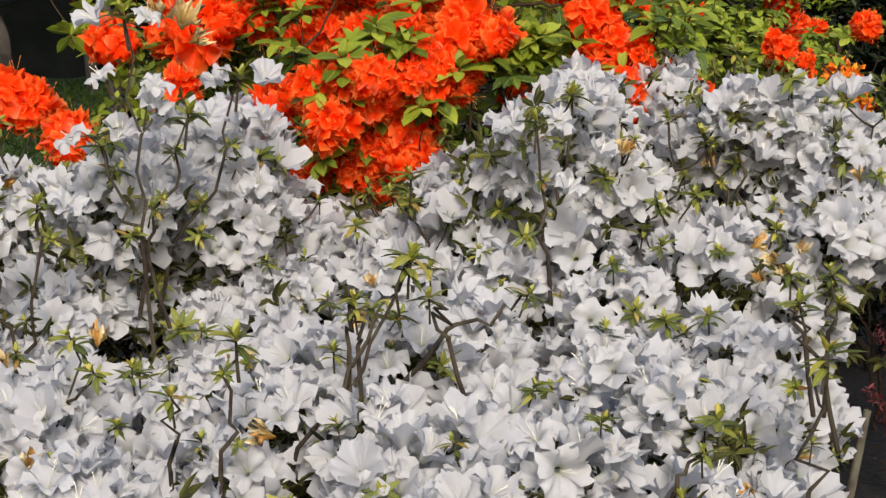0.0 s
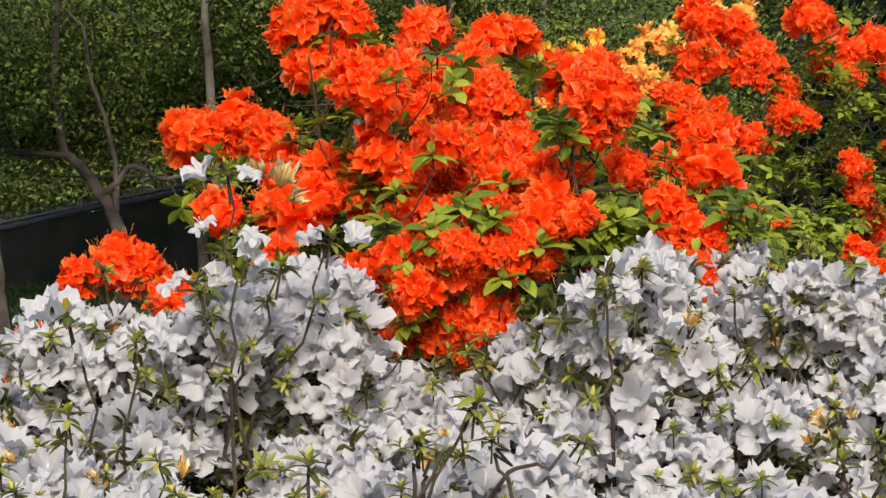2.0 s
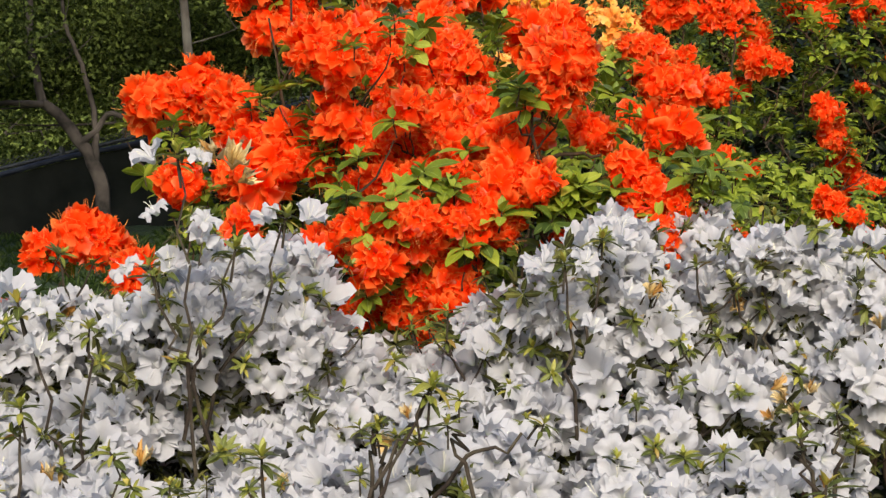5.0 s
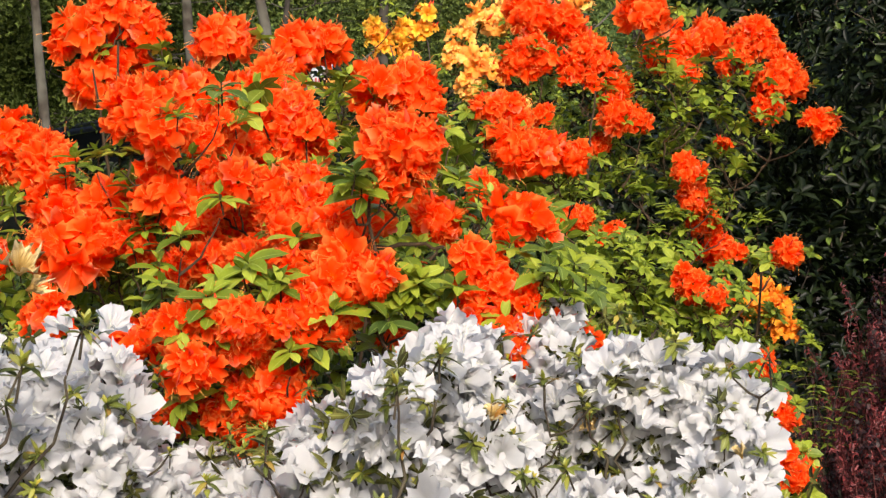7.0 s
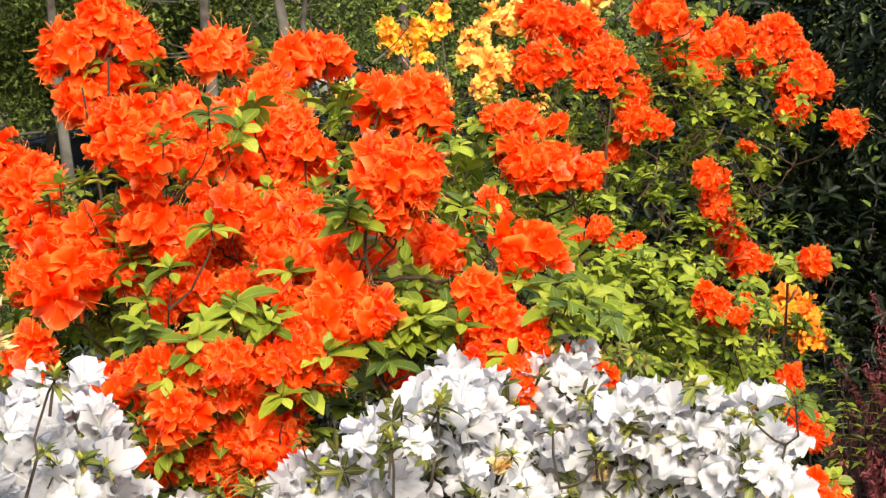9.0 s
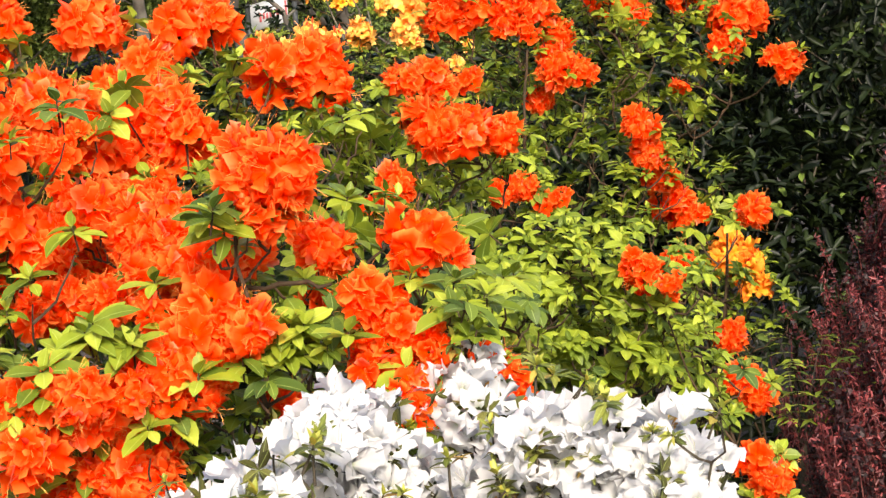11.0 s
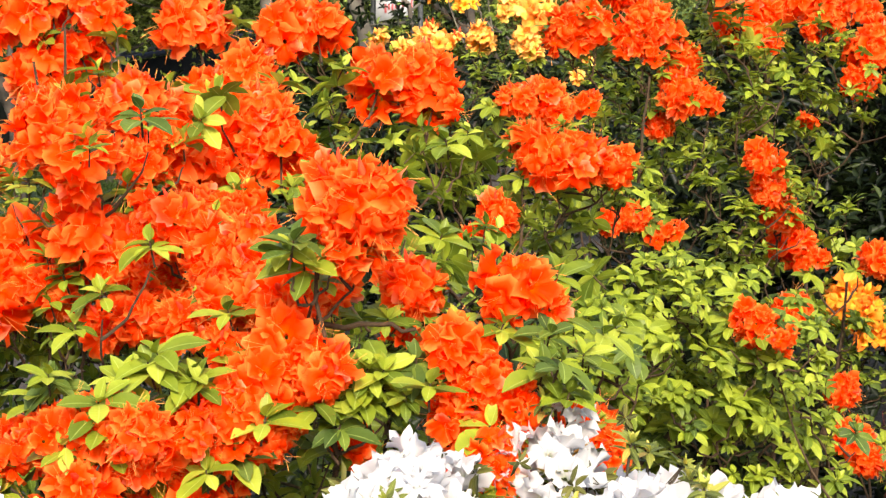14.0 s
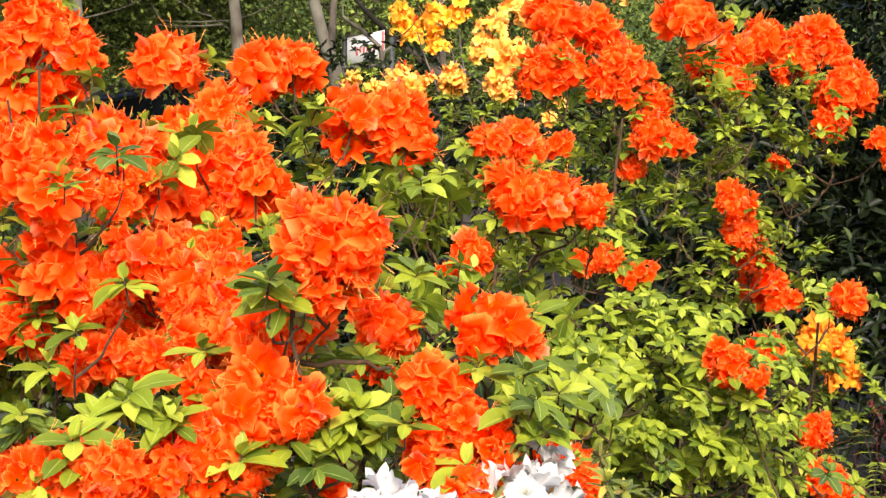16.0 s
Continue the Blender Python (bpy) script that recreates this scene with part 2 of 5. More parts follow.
def tube(points, radii, sides=5, m=0):
    """A tapered round stem along points."""
    P = np.asarray(points, float)
    T = np.gradient(P, axis=0)
    T /= np.linalg.norm(T, axis=1)[:, None] + 1e-9
    X = np.cross([0.31, 0.93, 0.2], T)
    X /= np.linalg.norm(X, axis=1)[:, None] + 1e-9
    Y = np.cross(T, X)
    a = np.linspace(0, 2 * math.pi, sides + 1)
    ring = np.cos(a)[None, :, None] * X[:, None] + np.sin(a)[None, :, None] * Y[:, None]
    V = P[:, None] + np.asarray(radii, float)[:, None, None] * ring
    u, v = np.meshgrid(np.linspace(0, 1, len(P)), np.linspace(0, 1, sides + 1), indexing="ij")
    return Piece(V.reshape(-1, 3), grid_faces(len(P), sides + 1), np.stack([u, v], -1).reshape(-1, 2), m)


def curve_between(a, b, n=6, sag=0.1, wob=0.0):
    """Points from a to b that first run outward, then turn up."""
    a, b = np.asarray(a, float), np.asarray(b, float)
    t = np.linspace(0, 1, n)[:, None]
    mid = (a + b) / 2 + np.array([(b[0] - a[0]) * 0.18, (b[1] - a[1]) * 0.18, -sag * np.linalg.norm(b - a)])
    P = (1 - t) ** 2 * a + 2 * t * (1 - t) * mid + t ** 2 * b
    if wob:
        P[1:-1] += rng.normal(0, wob, (n - 2, 3))
    return P


# ---- petals, leaves ----
def flower(R, depth, lobes=5, taper=0.55, ruffle=0.1, flare=0.4, seed=0, nu=5, nv=6, crumple=0.05, reach=1.15):
    """A funnel-shaped flower that opens toward +z: five lobes, each broad at its middle and drawn to a waved, crumpled tip."""
    g = np.random.default_rng(seed)
    out = []
    for k in range(lobes):
        ang, size, bend = 2 * math.pi * (k + g.uniform(-0.1, 0.1)) / lobes, g.uniform(0.88, 1.12), g.uniform(-0.5, 0.5)
        u = np.linspace(0.0, 1, nu)[:, None] ** 0.85 * np.ones((1, nv))
        v = np.ones((nu, 1)) * np.linspace(-1, 1, nv)[None]
        ph = g.uniform(0, 6.28, 3)
        wave = ruffle * R * u ** 2 * (np.sin(v * 3.6 + ph[0]) + 0.6 * np.sin(v * 7 + ph[1] + 3 * u))
        r = (0.1 + 0.9 * u ** 1.3) * R * size * (1 - 0.2 * u * np.abs(v) ** 1.6)
        half = math.pi / lobes * reach * (1 - taper * np.clip((u - 0.45) / 0.55, 0, 1) ** 1.6)
        th = ang + v * half
        z = depth * (1 - (1 - u) ** 1.8) - (flare + 0.3 * bend) * R * u ** 3 + wave - 0.12 * R * u * (1 - v ** 2)
        V = np.stack([r * np.cos(th), r * np.sin(th), z], -1)
        V += g.normal(0, crumple * R, V.shape) * (np.clip(u - 0.3, 0, 1) ** 1.2)[..., None]
        V *= 1 + (g.uniform(-1.3, 0.7, (1, nv)) * crumple * (u > 0.99))[..., None]  # a nicked rim
        out.append(Piece(V.reshape(-1, 3), grid_faces(nu, nv), np.stack([u, v * 0.5 + 0.5], -1).reshape(-1, 2), 0))
    return join(out)


def kite(length, width, arch, fold, m=0):
    """A small leaf as one creased face along +x."""
    V = [(0, 0, 0), (0.45 * length, -0.5 * width, fold * width), (length, 0, -arch * length), (0.45 * length, 0.5 * width, fold * width)]
    return Piece(V, [(0, 1, 2, 3)], [(0, 0.5), (0.45, 0), (1, 0.5), (0.45, 1)], m)


def stamens(n, length, spread, width, m, seed):
    g = np.random.default_rng(seed)
    out = []
    lean = g.uniform(0, 6.28)
    for k in range(n):
        a = lean + g.uniform(-1.1, 1.1)
        d = np.array([math.cos(a), math.sin(a), 0]) * spread * g.uniform(0.4, 1)
        L = length * g.uniform(0.75, 1.1)
        P = np.array([[0, 0, 0.1 * L], d * 0.25 * L + [0, 0, 0.6 * L], d * 0.8 * L + [0, 0, 0.95 * L]])
        out.append(tube(P, [width, width, width * 1.8], 3, m))
    return join(out)


def leaf(length, width, arch, fold, m=0, seed=0, nu=5, broad=0.0):
    """A blade along +x, upper face toward +z, folded at the midrib and arched down."""
    g = np.random.default_rng(seed)
    u = np.linspace(0.0, 1, nu)
    w = width * 0.5 * np.sin(np.pi * u ** (0.8 + 0.35 * broad)) ** (0.85 - 0.1 * broad) + 0.001
    w[-1] = 0.0006
    V, U = [], []
    side = g.uniform(-0.15, 0.15)
    for ui, wi in zip(u, w):
        x, z = length * ui * (1 - 0.18 * arch * ui), -arch * length * 0.55 * ui ** 2
        for v in (-1, 0, 1):
            V.append((x, v * wi + side * length * ui ** 2, z + abs(v) * wi * fold))
            U.append((ui, v * 0.5 + 0.5))
    return Piece(V, grid_faces(nu, 3), U, m)


def blade(length, width, arch, fold, m=0):
    """A lance-shaped leaf along +x, creased at its midrib."""
    V = [(0, 0, 0), (0.3 * length, -0.42 * width, fold * width), (0.68 * length, -0.4 * width, fold * width - 0.4 * arch * length), (length, 0, -arch * length),
         (0.68 * length, 0.4 * width, fold * width - 0.4 * arch * length), (0.3 * length, 0.42 * width, fold * width)]
    return Piece(V, [(0, 1, 2, 3), (0, 3, 4, 5)], [(0, 0.5), (0.3, 0), (0.68, 0), (1, 0.5), (0.68, 1), (0.3, 1)], m)


def tuft(n, length, width, seed, tilt):
    """A spray of plain leaves from one point, axis +z."""
    g = np.random.default_rng(seed)
    return join([blade(length * g.uniform(0.65, 1.15), width * g.uniform(0.8, 1.15), g.uniform(0.05, 0.4), g.uniform(0.1, 0.35)).moved(
        rot_z(2 * math.pi * k / n + g.uniform(-0.4, 0.4)) @ rot_y(-g.uniform(*tilt)), (0, 0, g.uniform(-0.01, 0.01))) for k in range(n)])


def rot_z(a):
    return np.array([[math.cos(a), -math.sin(a), 0], [math.sin(a), math.cos(a), 0], [0, 0, 1]])


def rot_y(a):
    return np.array([[math.cos(a), 0, math.sin(a)], [0, 1, 0], [-math.sin(a), 0, math.cos(a)]])


def whorl(n, length, width, seed, tilt=(0.1, 0.7), arch=(0.3, 0.9), inner=2, m=0, m_inner=0, nu=5, broad=0.0):
    """A ring of leaves at a shoot's end, axis +z, with a few young ones upright inside."""
    g = np.random.default_rng(seed)
    out = []
    for k in range(n):
        L = length * g.uniform(0.65, 1.15)
        p = leaf(L, width * L / length * g.uniform(0.85, 1.15), g.uniform(*arch), g.uniform(0.15, 0.5), m, seed * 50 + k, nu, broad)
        R = rot_z(2 * math.pi * k / n + g.uniform(-0.3, 0.3)) @ rot_y(-g.uniform(*tilt))
        out.append(p.moved(R, (0, 0, g.uniform(-0.012, 0.004))))
    for k in range(inner):
        L = length * g.uniform(0.4, 0.6)
        p = leaf(L, width * 0.6, g.uniform(0.0, 0.3), 0.5, m_inner, seed * 50 + 30 + k, nu)
        out.append(p.moved(rot_z(g.uniform(0, 6.28)) @ rot_y(-g.uniform(0.8, 1.35)), (0, 0, 0.003)))
    out.append(tube([(0.004, 0, -0.034), (0.001, 0, -0.014), (0, 0, 0.004)], [0.0017, 0.0015, 0.0011], 5, 2))
    return join(out)


def truss(seed, n=16, fl_R=0.034, fl_depth=0.024, base=0.024, buds=2, droop=0.5, loose=0.0):
    """A head of funnel flowers about one shoot's end, axis +z, of about 6 cm radius; a loose one has few, upright flowers."""
    g = np.random.default_rng(seed)
    out = []
    for k in range(n):
        c = 1 - (1 + droop) * (k + 0.5) / n
        a = k * 2.39996 + g.uniform(-0.3, 0.3)
        s = math.sqrt(max(0, 1 - c * c))
        d = np.array([s * math.cos(a), s * math.sin(a), c + loose]) + g.normal(0, 0.2, 3)
        d /= np.linalg.norm(d)
        p = join([flower(fl_R * g.uniform(0.85, 1.2), fl_depth * g.uniform(0.85, 1.3), 5, g.uniform(0.1, 0.34), 0.2, g.uniform(-0.2, 0.6), seed * 100 + k, 5, 7, 0.085, 1.18),
                  stamens(2, 0.05, 0.8, 0.00022, 1, seed * 100 + k)])
        out.append(p.moved(frame_for(d, g.uniform(0, 6.28)), d * base * g.uniform(0.6, 1.35)))
        out.append(tube([(0, 0, -0.01), d * base * 0.6, d * base * 1.1], [0.0012, 0.0011, 0.003], 4, 3))
    for k in range(buds):
        d = np.array([g.normal(0, 0.35), g.normal(0, 0.35), 1])
        b = tube([(0, 0, 0), (0, 0, 0.018), (0, 0, 0.034), (0.002, 0, 0.05)], [0.002, 0.004, 0.0045, 0.001], 6, 2)
        out.append(b.moved(frame_for(d), d * 0.02))
    out.append(tube([(0.006, 0, -0.065), (0.001, 0, -0.03), (0, 0, 0.008)], [0.002, 0.0019, 0.0024], 5, 4))
    return join(out)


def empty(name, place, label, category, group="", kind=""):
    ob = new(name)
    ob.location = place
    ob.empty_display_size = 0.05
    return tagged(ob, label, category, group, kind)


def put(name, mesh, parent, place=None, R=None, s=1.0, label="", kind=""):
    """One part of a thing; place is in the world (parents are only shifted)."""
    ob = new(name, mesh)
    ob.parent = parent
    if place is not None:
        M = Matrix.Identity(3) if R is None else Matrix([[float(v) for v in row] for row in R])
        base = Vector(parent.location) if parent.parent is None else Vector(parent.location) + Vector(parent.parent.location)
        ob.matrix_basis = Matrix.LocRotScale(Vector([float(v) for v in place]) - base, M.to_quaternion(), Vector((s, s, s)))
    if label or kind:
        tagged(ob, label, kind=kind)
    return ob


def frames_for(N, spins):
    """frame_for, for many directions at once."""
    N = np.asarray(N, float)
    N = N / (np.linalg.norm(N, axis=1)[:, None] + 1e-9)
    A = np.where(np.abs(N[:, :1]) < 0.8, [[1.0, 0, 0]], [[0, 1.0, 0]])
    X = np.cross(A, N)
    X /= np.linalg.norm(X, axis=1)[:, None]
    Y = np.cross(N, X)
    c, s = np.cos(spins)[:, None], np.sin(spins)[:, None]
    return np.stack([c * X + s * Y, -s * X + c * Y, N], 2)


def spins(n):
    return rng.uniform(0, 6.28, n)


def scatter(variants, places, turns, sizes):
    """Many small shapes joined into one."""
    P, T, S = np.asarray(places, float), np.asarray(turns, float), np.asarray(sizes, float)
    out = []
    for k, v in enumerate(variants):
        p, t, s = P[k::len(variants)], T[k::len(variants)], S[k::len(variants)]
        n, nv = len(p), len(v.V)
        if not n:
            continue
        V = np.einsum("kij,vj->kvi", t, v.V) * s[:, None, None] + p[:, None]
        F = (v.F[None] + (np.arange(n) * nv)[:, None, None]).reshape(-1, v.F.shape[1])
        out.append(Piece(V.reshape(-1, 3), F, np.tile(v.uv, (n, 1)), np.tile(v.m, n)))
    return join(out)


def shifted(piece, base):
    return Piece(piece.V - np.asarray(base), piece.F, piece.uv, piece.m)


def branching(roots, targets, base, thick=0.006, sag=0.12):
    """Stems and twigs: each target hangs on the nearest point already grown below it. Returns the twigs as one piece."""
    N = np.zeros((len(roots) + 3 * len(targets), 3))
    N[:len(roots)] = np.array(roots)
    n = len(roots)
    targets = np.array(targets, float)
    out = []
    for i in np.argsort(np.linalg.norm(targets - N[0], axis=1)):
        t = targets[i]
        d = t - N[:n]
        cost = np.linalg.norm(d, axis=1) + np.where(d[:, 2] < 0.03, 3.0, 0) + 0.6 * np.maximum(0, np.hypot(d[:, 0], d[:, 1]) - d[:, 2])
        a = N[np.argmin(cost)]
        P = curve_between(a, t, 6, sag, 0.003)
        r0 = min(thick, 0.0022 + 0.008 * np.linalg.norm(t - a))
        out.append(tube(P, np.linspace(r0, 0.0012, 6), 5))
        N[n:n + 3] = P[2:5]
        n += 3
    return out


def upward(n, amount):
    n = np.asarray(n, float) + np.array([0, 0, amount])
    return n / np.linalg.norm(n)


# ---- where the flower heads, mounds and sprigs stand: x, y, z and radius, or foot and tip ----
TOP = [
    (-0.550, 4.04, 1.94, 0.062), (-0.460, 4.04, 1.99, 0.074), (-0.400, 4.05, 1.95, 0.047),
    (-0.510, 4.04, 1.85, 0.064), (-0.450, 4.08, 1.88, 0.050), (-0.230, 4.04, 1.93, 0.064),
    (-0.080, 4.21, 1.92, 0.066), (-0.020, 4.2, 1.93, 0.054), (-0.330, 3.33, 1.76, 0.050), (-0.280, 3.33, 1.72, 0.055),
    (-0.300, 3.38, 1.78, 0.046), (-0.240, 3.53, 1.8, 0.053), (-0.210, 3.63, 1.78, 0.049), (-0.180, 3.88, 1.8, 0.053),
    (-0.120, 3.94, 1.84, 0.059), (-0.090, 3.89, 1.79, 0.059), (0.100, 4.19, 1.82, 0.066), (0.180, 4.19, 1.84, 0.063),
    (0.210, 4.18, 1.79, 0.057), (-0.760, 3.89, 1.68, 0.072), (-0.660, 3.9, 1.69, 0.079), (-0.610, 3.94, 1.68, 0.060),
]
HEART = [
    (-0.110, 3.8, 1.72, 0.086), (-0.180, 3.76, 1.69, 0.062), (-0.040, 3.78, 1.72, 0.057), (-0.080, 3.81, 1.77, 0.057),
    (0.120, 2.95, 1.67, 0.044), (0.170, 2.93, 1.69, 0.052), (0.150, 2.95, 1.64, 0.048), (0.130, 2.97, 1.71, 0.040),
    (-0.280, 3.39, 1.61, 0.063), (-0.220, 3.38, 1.58, 0.046), (-0.490, 3.53, 1.58, 0.048),
    (-0.540, 3.63, 1.66, 0.056), (-0.160, 3.68, 1.62, 0.050), (-0.200, 3.68, 1.58, 0.044),
    (-0.060, 3.18, 1.61, 0.043), (-0.000, 3.13, 1.62, 0.042), (-0.030, 3.11, 1.56, 0.051), (0.040, 3.08, 1.56, 0.050),
    (0.090, 3.13, 1.57, 0.046), (0.210, 3.13, 1.57, 0.042), (0.350, 3.08, 1.57, 0.048), (0.390, 3.12, 1.54, 0.033),
    (-0.400, 3.48, 1.54, 0.053), (-0.330, 3.43, 1.52, 0.047),
]
LOW = [
    (0.060, 3, 1.51, 0.053), (0.100, 2.96, 1.48, 0.044), (0.030, 2.95, 1.46, 0.044), (0.000, 2.93, 1.43, 0.043),
    (0.040, 2.94, 1.4, 0.039), (-0.040, 2.93, 1.41, 0.044), (0.280, 3.03, 1.49, 0.049), (0.320, 3.01, 1.44, 0.045),
    (0.280, 3, 1.42, 0.040), (0.310, 2.98, 1.38, 0.044), (0.350, 2.99, 1.39, 0.031), (-0.130, 2.88, 1.42, 0.047),
    (-0.100, 2.9, 1.39, 0.043), (-0.160, 2.92, 1.38, 0.035), (-0.280, 2.97, 1.38, 0.038), (-0.230, 2.97, 1.4, 0.036),
    (-0.320, 2.97, 1.36, 0.027), (-0.070, 2.97, 1.32, 0.044), (-0.030, 2.97, 1.32, 0.040),
    (-0.060, 2.97, 1.26, 0.040), (-0.020, 2.98, 1.26, 0.031), (-0.140, 2.97, 1.26, 0.036),
    (-0.220, 2.98, 1.26, 0.020), (-0.100, 2.96, 1.3, 0.040), (-0.070, 2.98, 1.22, 0.029), (-0.030, 2.95, 1.29, 0.030),
    (-0.078, 3.0, 1.24, 0.056), (-0.147, 3.05, 1.297, 0.066), (-0.054, 2.93, 1.287, 0.05), (-0.169, 2.87, 1.36, 0.05), (-0.032, 3.0, 1.22, 0.046),
]
FRINGE = [
    (-0.260, 3.42, 1.47, 0.041), (-0.220, 3.42, 1.49, 0.049), (-0.490, 3.32, 1.39, 0.048),
    (-0.460, 3.45, 1.51, 0.066), (0.140, 3.06, 1.36, 0.025), (0.430, 3.27, 1.34, 0.035), (0.450, 3.26, 1.31, 0.025),
    (0.180, 3.42, 1.45, 0.032), (0.330, 3.82, 1.61, 0.036), (0.290, 3.92, 1.55, 0.033), (-0.530, 3.52, 1.5, 0.047),
    (-0.860, 3.53, 1.39, 0.064), (-0.810, 3.53, 1.37, 0.053), (-0.940, 3.52, 1.36, 0.046),
    (-0.970, 3.33, 1.23, 0.052), (-1.04, 3.32, 1.19, 0.038), (-0.700, 3.32, 1.32, 0.051), (-0.600, 3.33, 1.5, 0.054),
    (-0.690, 3.01, 1.24, 0.026), (-0.510, 3.53, 1.59, 0.054), (-0.410, 3.53, 1.58, 0.059),
]
FILL = [
    (-0.310, 3.38, 1.73, 0.042), (-0.350, 3.42, 1.79, 0.038), (-0.300, 3.43, 1.61, 0.047),
    (-0.230, 3.52, 1.71, 0.031), (-0.190, 3.52, 1.73, 0.026), (-0.130, 3.63, 1.62, 0.045),
    (-0.080, 3.67, 1.63, 0.037), (-0.160, 3.52, 1.55, 0.040), (-0.120, 3.48, 1.5, 0.043), (-0.170, 3.42, 1.49, 0.034),
    (0.020, 3.18, 1.57, 0.042), (0.070, 3.14, 1.55, 0.034), (-0.020, 3.22, 1.53, 0.035), (0.050, 3.02, 1.51, 0.036),
    (-0.030, 3.02, 1.5, 0.032), (0.010, 2.97, 1.46, 0.035), (0.070, 2.97, 1.48, 0.031), (0.050, 2.97, 1.42, 0.035),
    (-0.170, 2.87, 1.43, 0.034), (-0.100, 2.84, 1.42, 0.037), (-0.040, 2.87, 1.41, 0.034),
    (-0.220, 2.87, 1.41, 0.031), (-0.000, 2.92, 1.39, 0.028),
]
DEEPER = [
    (-0.140, 3.38, 1.63, 0.048), (-0.190, 3.42, 1.64, 0.036), (-0.090, 3.47, 1.57, 0.041),
    (-0.200, 3.38, 1.49, 0.044), (-0.120, 3.33, 1.49, 0.043), (-0.040, 3.33, 1.51, 0.043),
    (-0.220, 3.52, 1.71, 0.042),
]
DROOP = [
    (0.320, 2.92, 1.39, 0.029), (0.290, 2.91, 1.36, 0.025), (0.330, 2.91, 1.35, 0.022), (0.270, 2.97, 1.42, 0.030),
    (0.350, 2.97, 1.43, 0.028), (0.310, 3, 1.46, 0.032), (0.450, 3.12, 1.36, 0.027), (0.430, 3.13, 1.38, 0.021),
    (0.470, 3.11, 1.34, 0.017), (0.476, 3.45, 1.3, 0.05),
]
BACKA = [
    (0.410, 4.15, 1.69, 0.057), (0.480, 4.15, 1.68, 0.057), (0.550, 4.17, 1.67, 0.044), (0.380, 4.22, 1.72, 0.036),
    (0.420, 4.53, 1.79, 0.048), (0.450, 4.52, 1.77, 0.041), (0.520, 4.62, 1.77, 0.035), (0.360, 4.32, 1.79, 0.039),
    (0.530, 5.25, 1.96, 0.077), (0.530, 5.24, 2.08, 0.068), (0.640, 5.29, 2.06, 0.059), (0.700, 5.24, 1.95, 0.073),
    (0.660, 5.22, 1.88, 0.035), (0.720, 5.22, 1.87, 0.029), (0.780, 5.28, 1.87, 0.055), (0.790, 5.23, 1.79, 0.058),
    (0.840, 5.22, 1.78, 0.039), (0.740, 5.32, 1.71, 0.039),
]
BACKB = [
    (1.19, 5.77, 1.7, 0.035),
    (0.870, 5.24, 2.08, 0.071), (0.990, 5.55, 2, 0.079), (1.02, 5.54, 1.93, 0.059), (1.12, 5.64, 2.04, 0.070),
    (1.33, 5.95, 2.05, 0.082), (1.26, 5.94, 1.99, 0.060), (1.38, 5.75, 1.91, 0.080), (1.33, 5.73, 1.82, 0.050),
    (1.43, 5.43, 1.76, 0.055), (0.980, 5.18, 1.63, 0.048), (1.01, 5.23, 1.55, 0.046), (1.06, 5.33, 1.48, 0.056),
    (1.1, 5.44, 1.39, 0.061), (1.09, 5.02, 1.39, 0.031), (1.24, 5.03, 1.4, 0.047), (0.600, 5.02, 1.49, 0.039),
    (0.650, 5.02, 1.5, 0.039), (0.700, 5.02, 1.45, 0.031), (0.750, 5.02, 1.46, 0.031),
]
BACKC = [
    (0.802, 4.05, 1.373, 0.038), (0.835, 4.03, 1.36, 0.034), (0.78, 4.05, 1.395, 0.025), (0.86, 4.1, 1.345, 0.032), (1.02, 4.9, 1.29, 0.049),
    (1.14, 4.93, 1.09, 0.043), (1.13, 4.73, 1.02, 0.045), (1.16, 4.72, 0.970, 0.039), (0.990, 3.98, 1, 0.042),
    (1.02, 3.98, 0.970, 0.043),
]
AMBER = [
    (1.3, 5.7, 1.21, 0.065), (1.35, 5.69, 1.18, 0.058), (1.37, 5.69, 1.1, 0.050),
]
YELLOW = [
    (0.060, 7.83, 2.24, 0.046), (0.080, 7.84, 2.17, 0.063), (0.110, 7.83, 2.13, 0.046), (0.290, 7.83, 2.29, 0.056),
    (0.190, 7.84, 2.21, 0.060), (0.250, 7.83, 2.21, 0.051), (0.210, 7.83, 2.1, 0.046), (0.310, 7.83, 2.22, 0.042),
]
PEACH = [
    (0.560, 7.14, 2.22, 0.063), (0.490, 7.14, 2.19, 0.071), (0.410, 7.03, 2.13, 0.058), (0.600, 7.13, 2.17, 0.054),
    (0.380, 7.03, 2.08, 0.045), (0.360, 7.02, 2.04, 0.037), (0.470, 7.04, 2.03, 0.074), (0.530, 7.03, 2, 0.058),
    (0.440, 7.03, 1.95, 0.058), (0.450, 7.02, 1.9, 0.041), (0.670, 7.24, 2.31, 0.064), (0.760, 7.24, 2.32, 0.064),
    (0.890, 7.24, 2.32, 0.064), (0.610, 7.02, 1.82, 0.033), (0.650, 7.02, 1.89, 0.037), (0.080, 7.58, 1.98, 0.058),
    (0.270, 7.58, 1.97, 0.056), (0.110, 7.54, 1.94, 0.062), (-0.110, 7.53, 1.95, 0.044), (0.180, 7.58, 1.95, 0.049),
    (-0.020, 7.53, 1.92, 0.049),
]
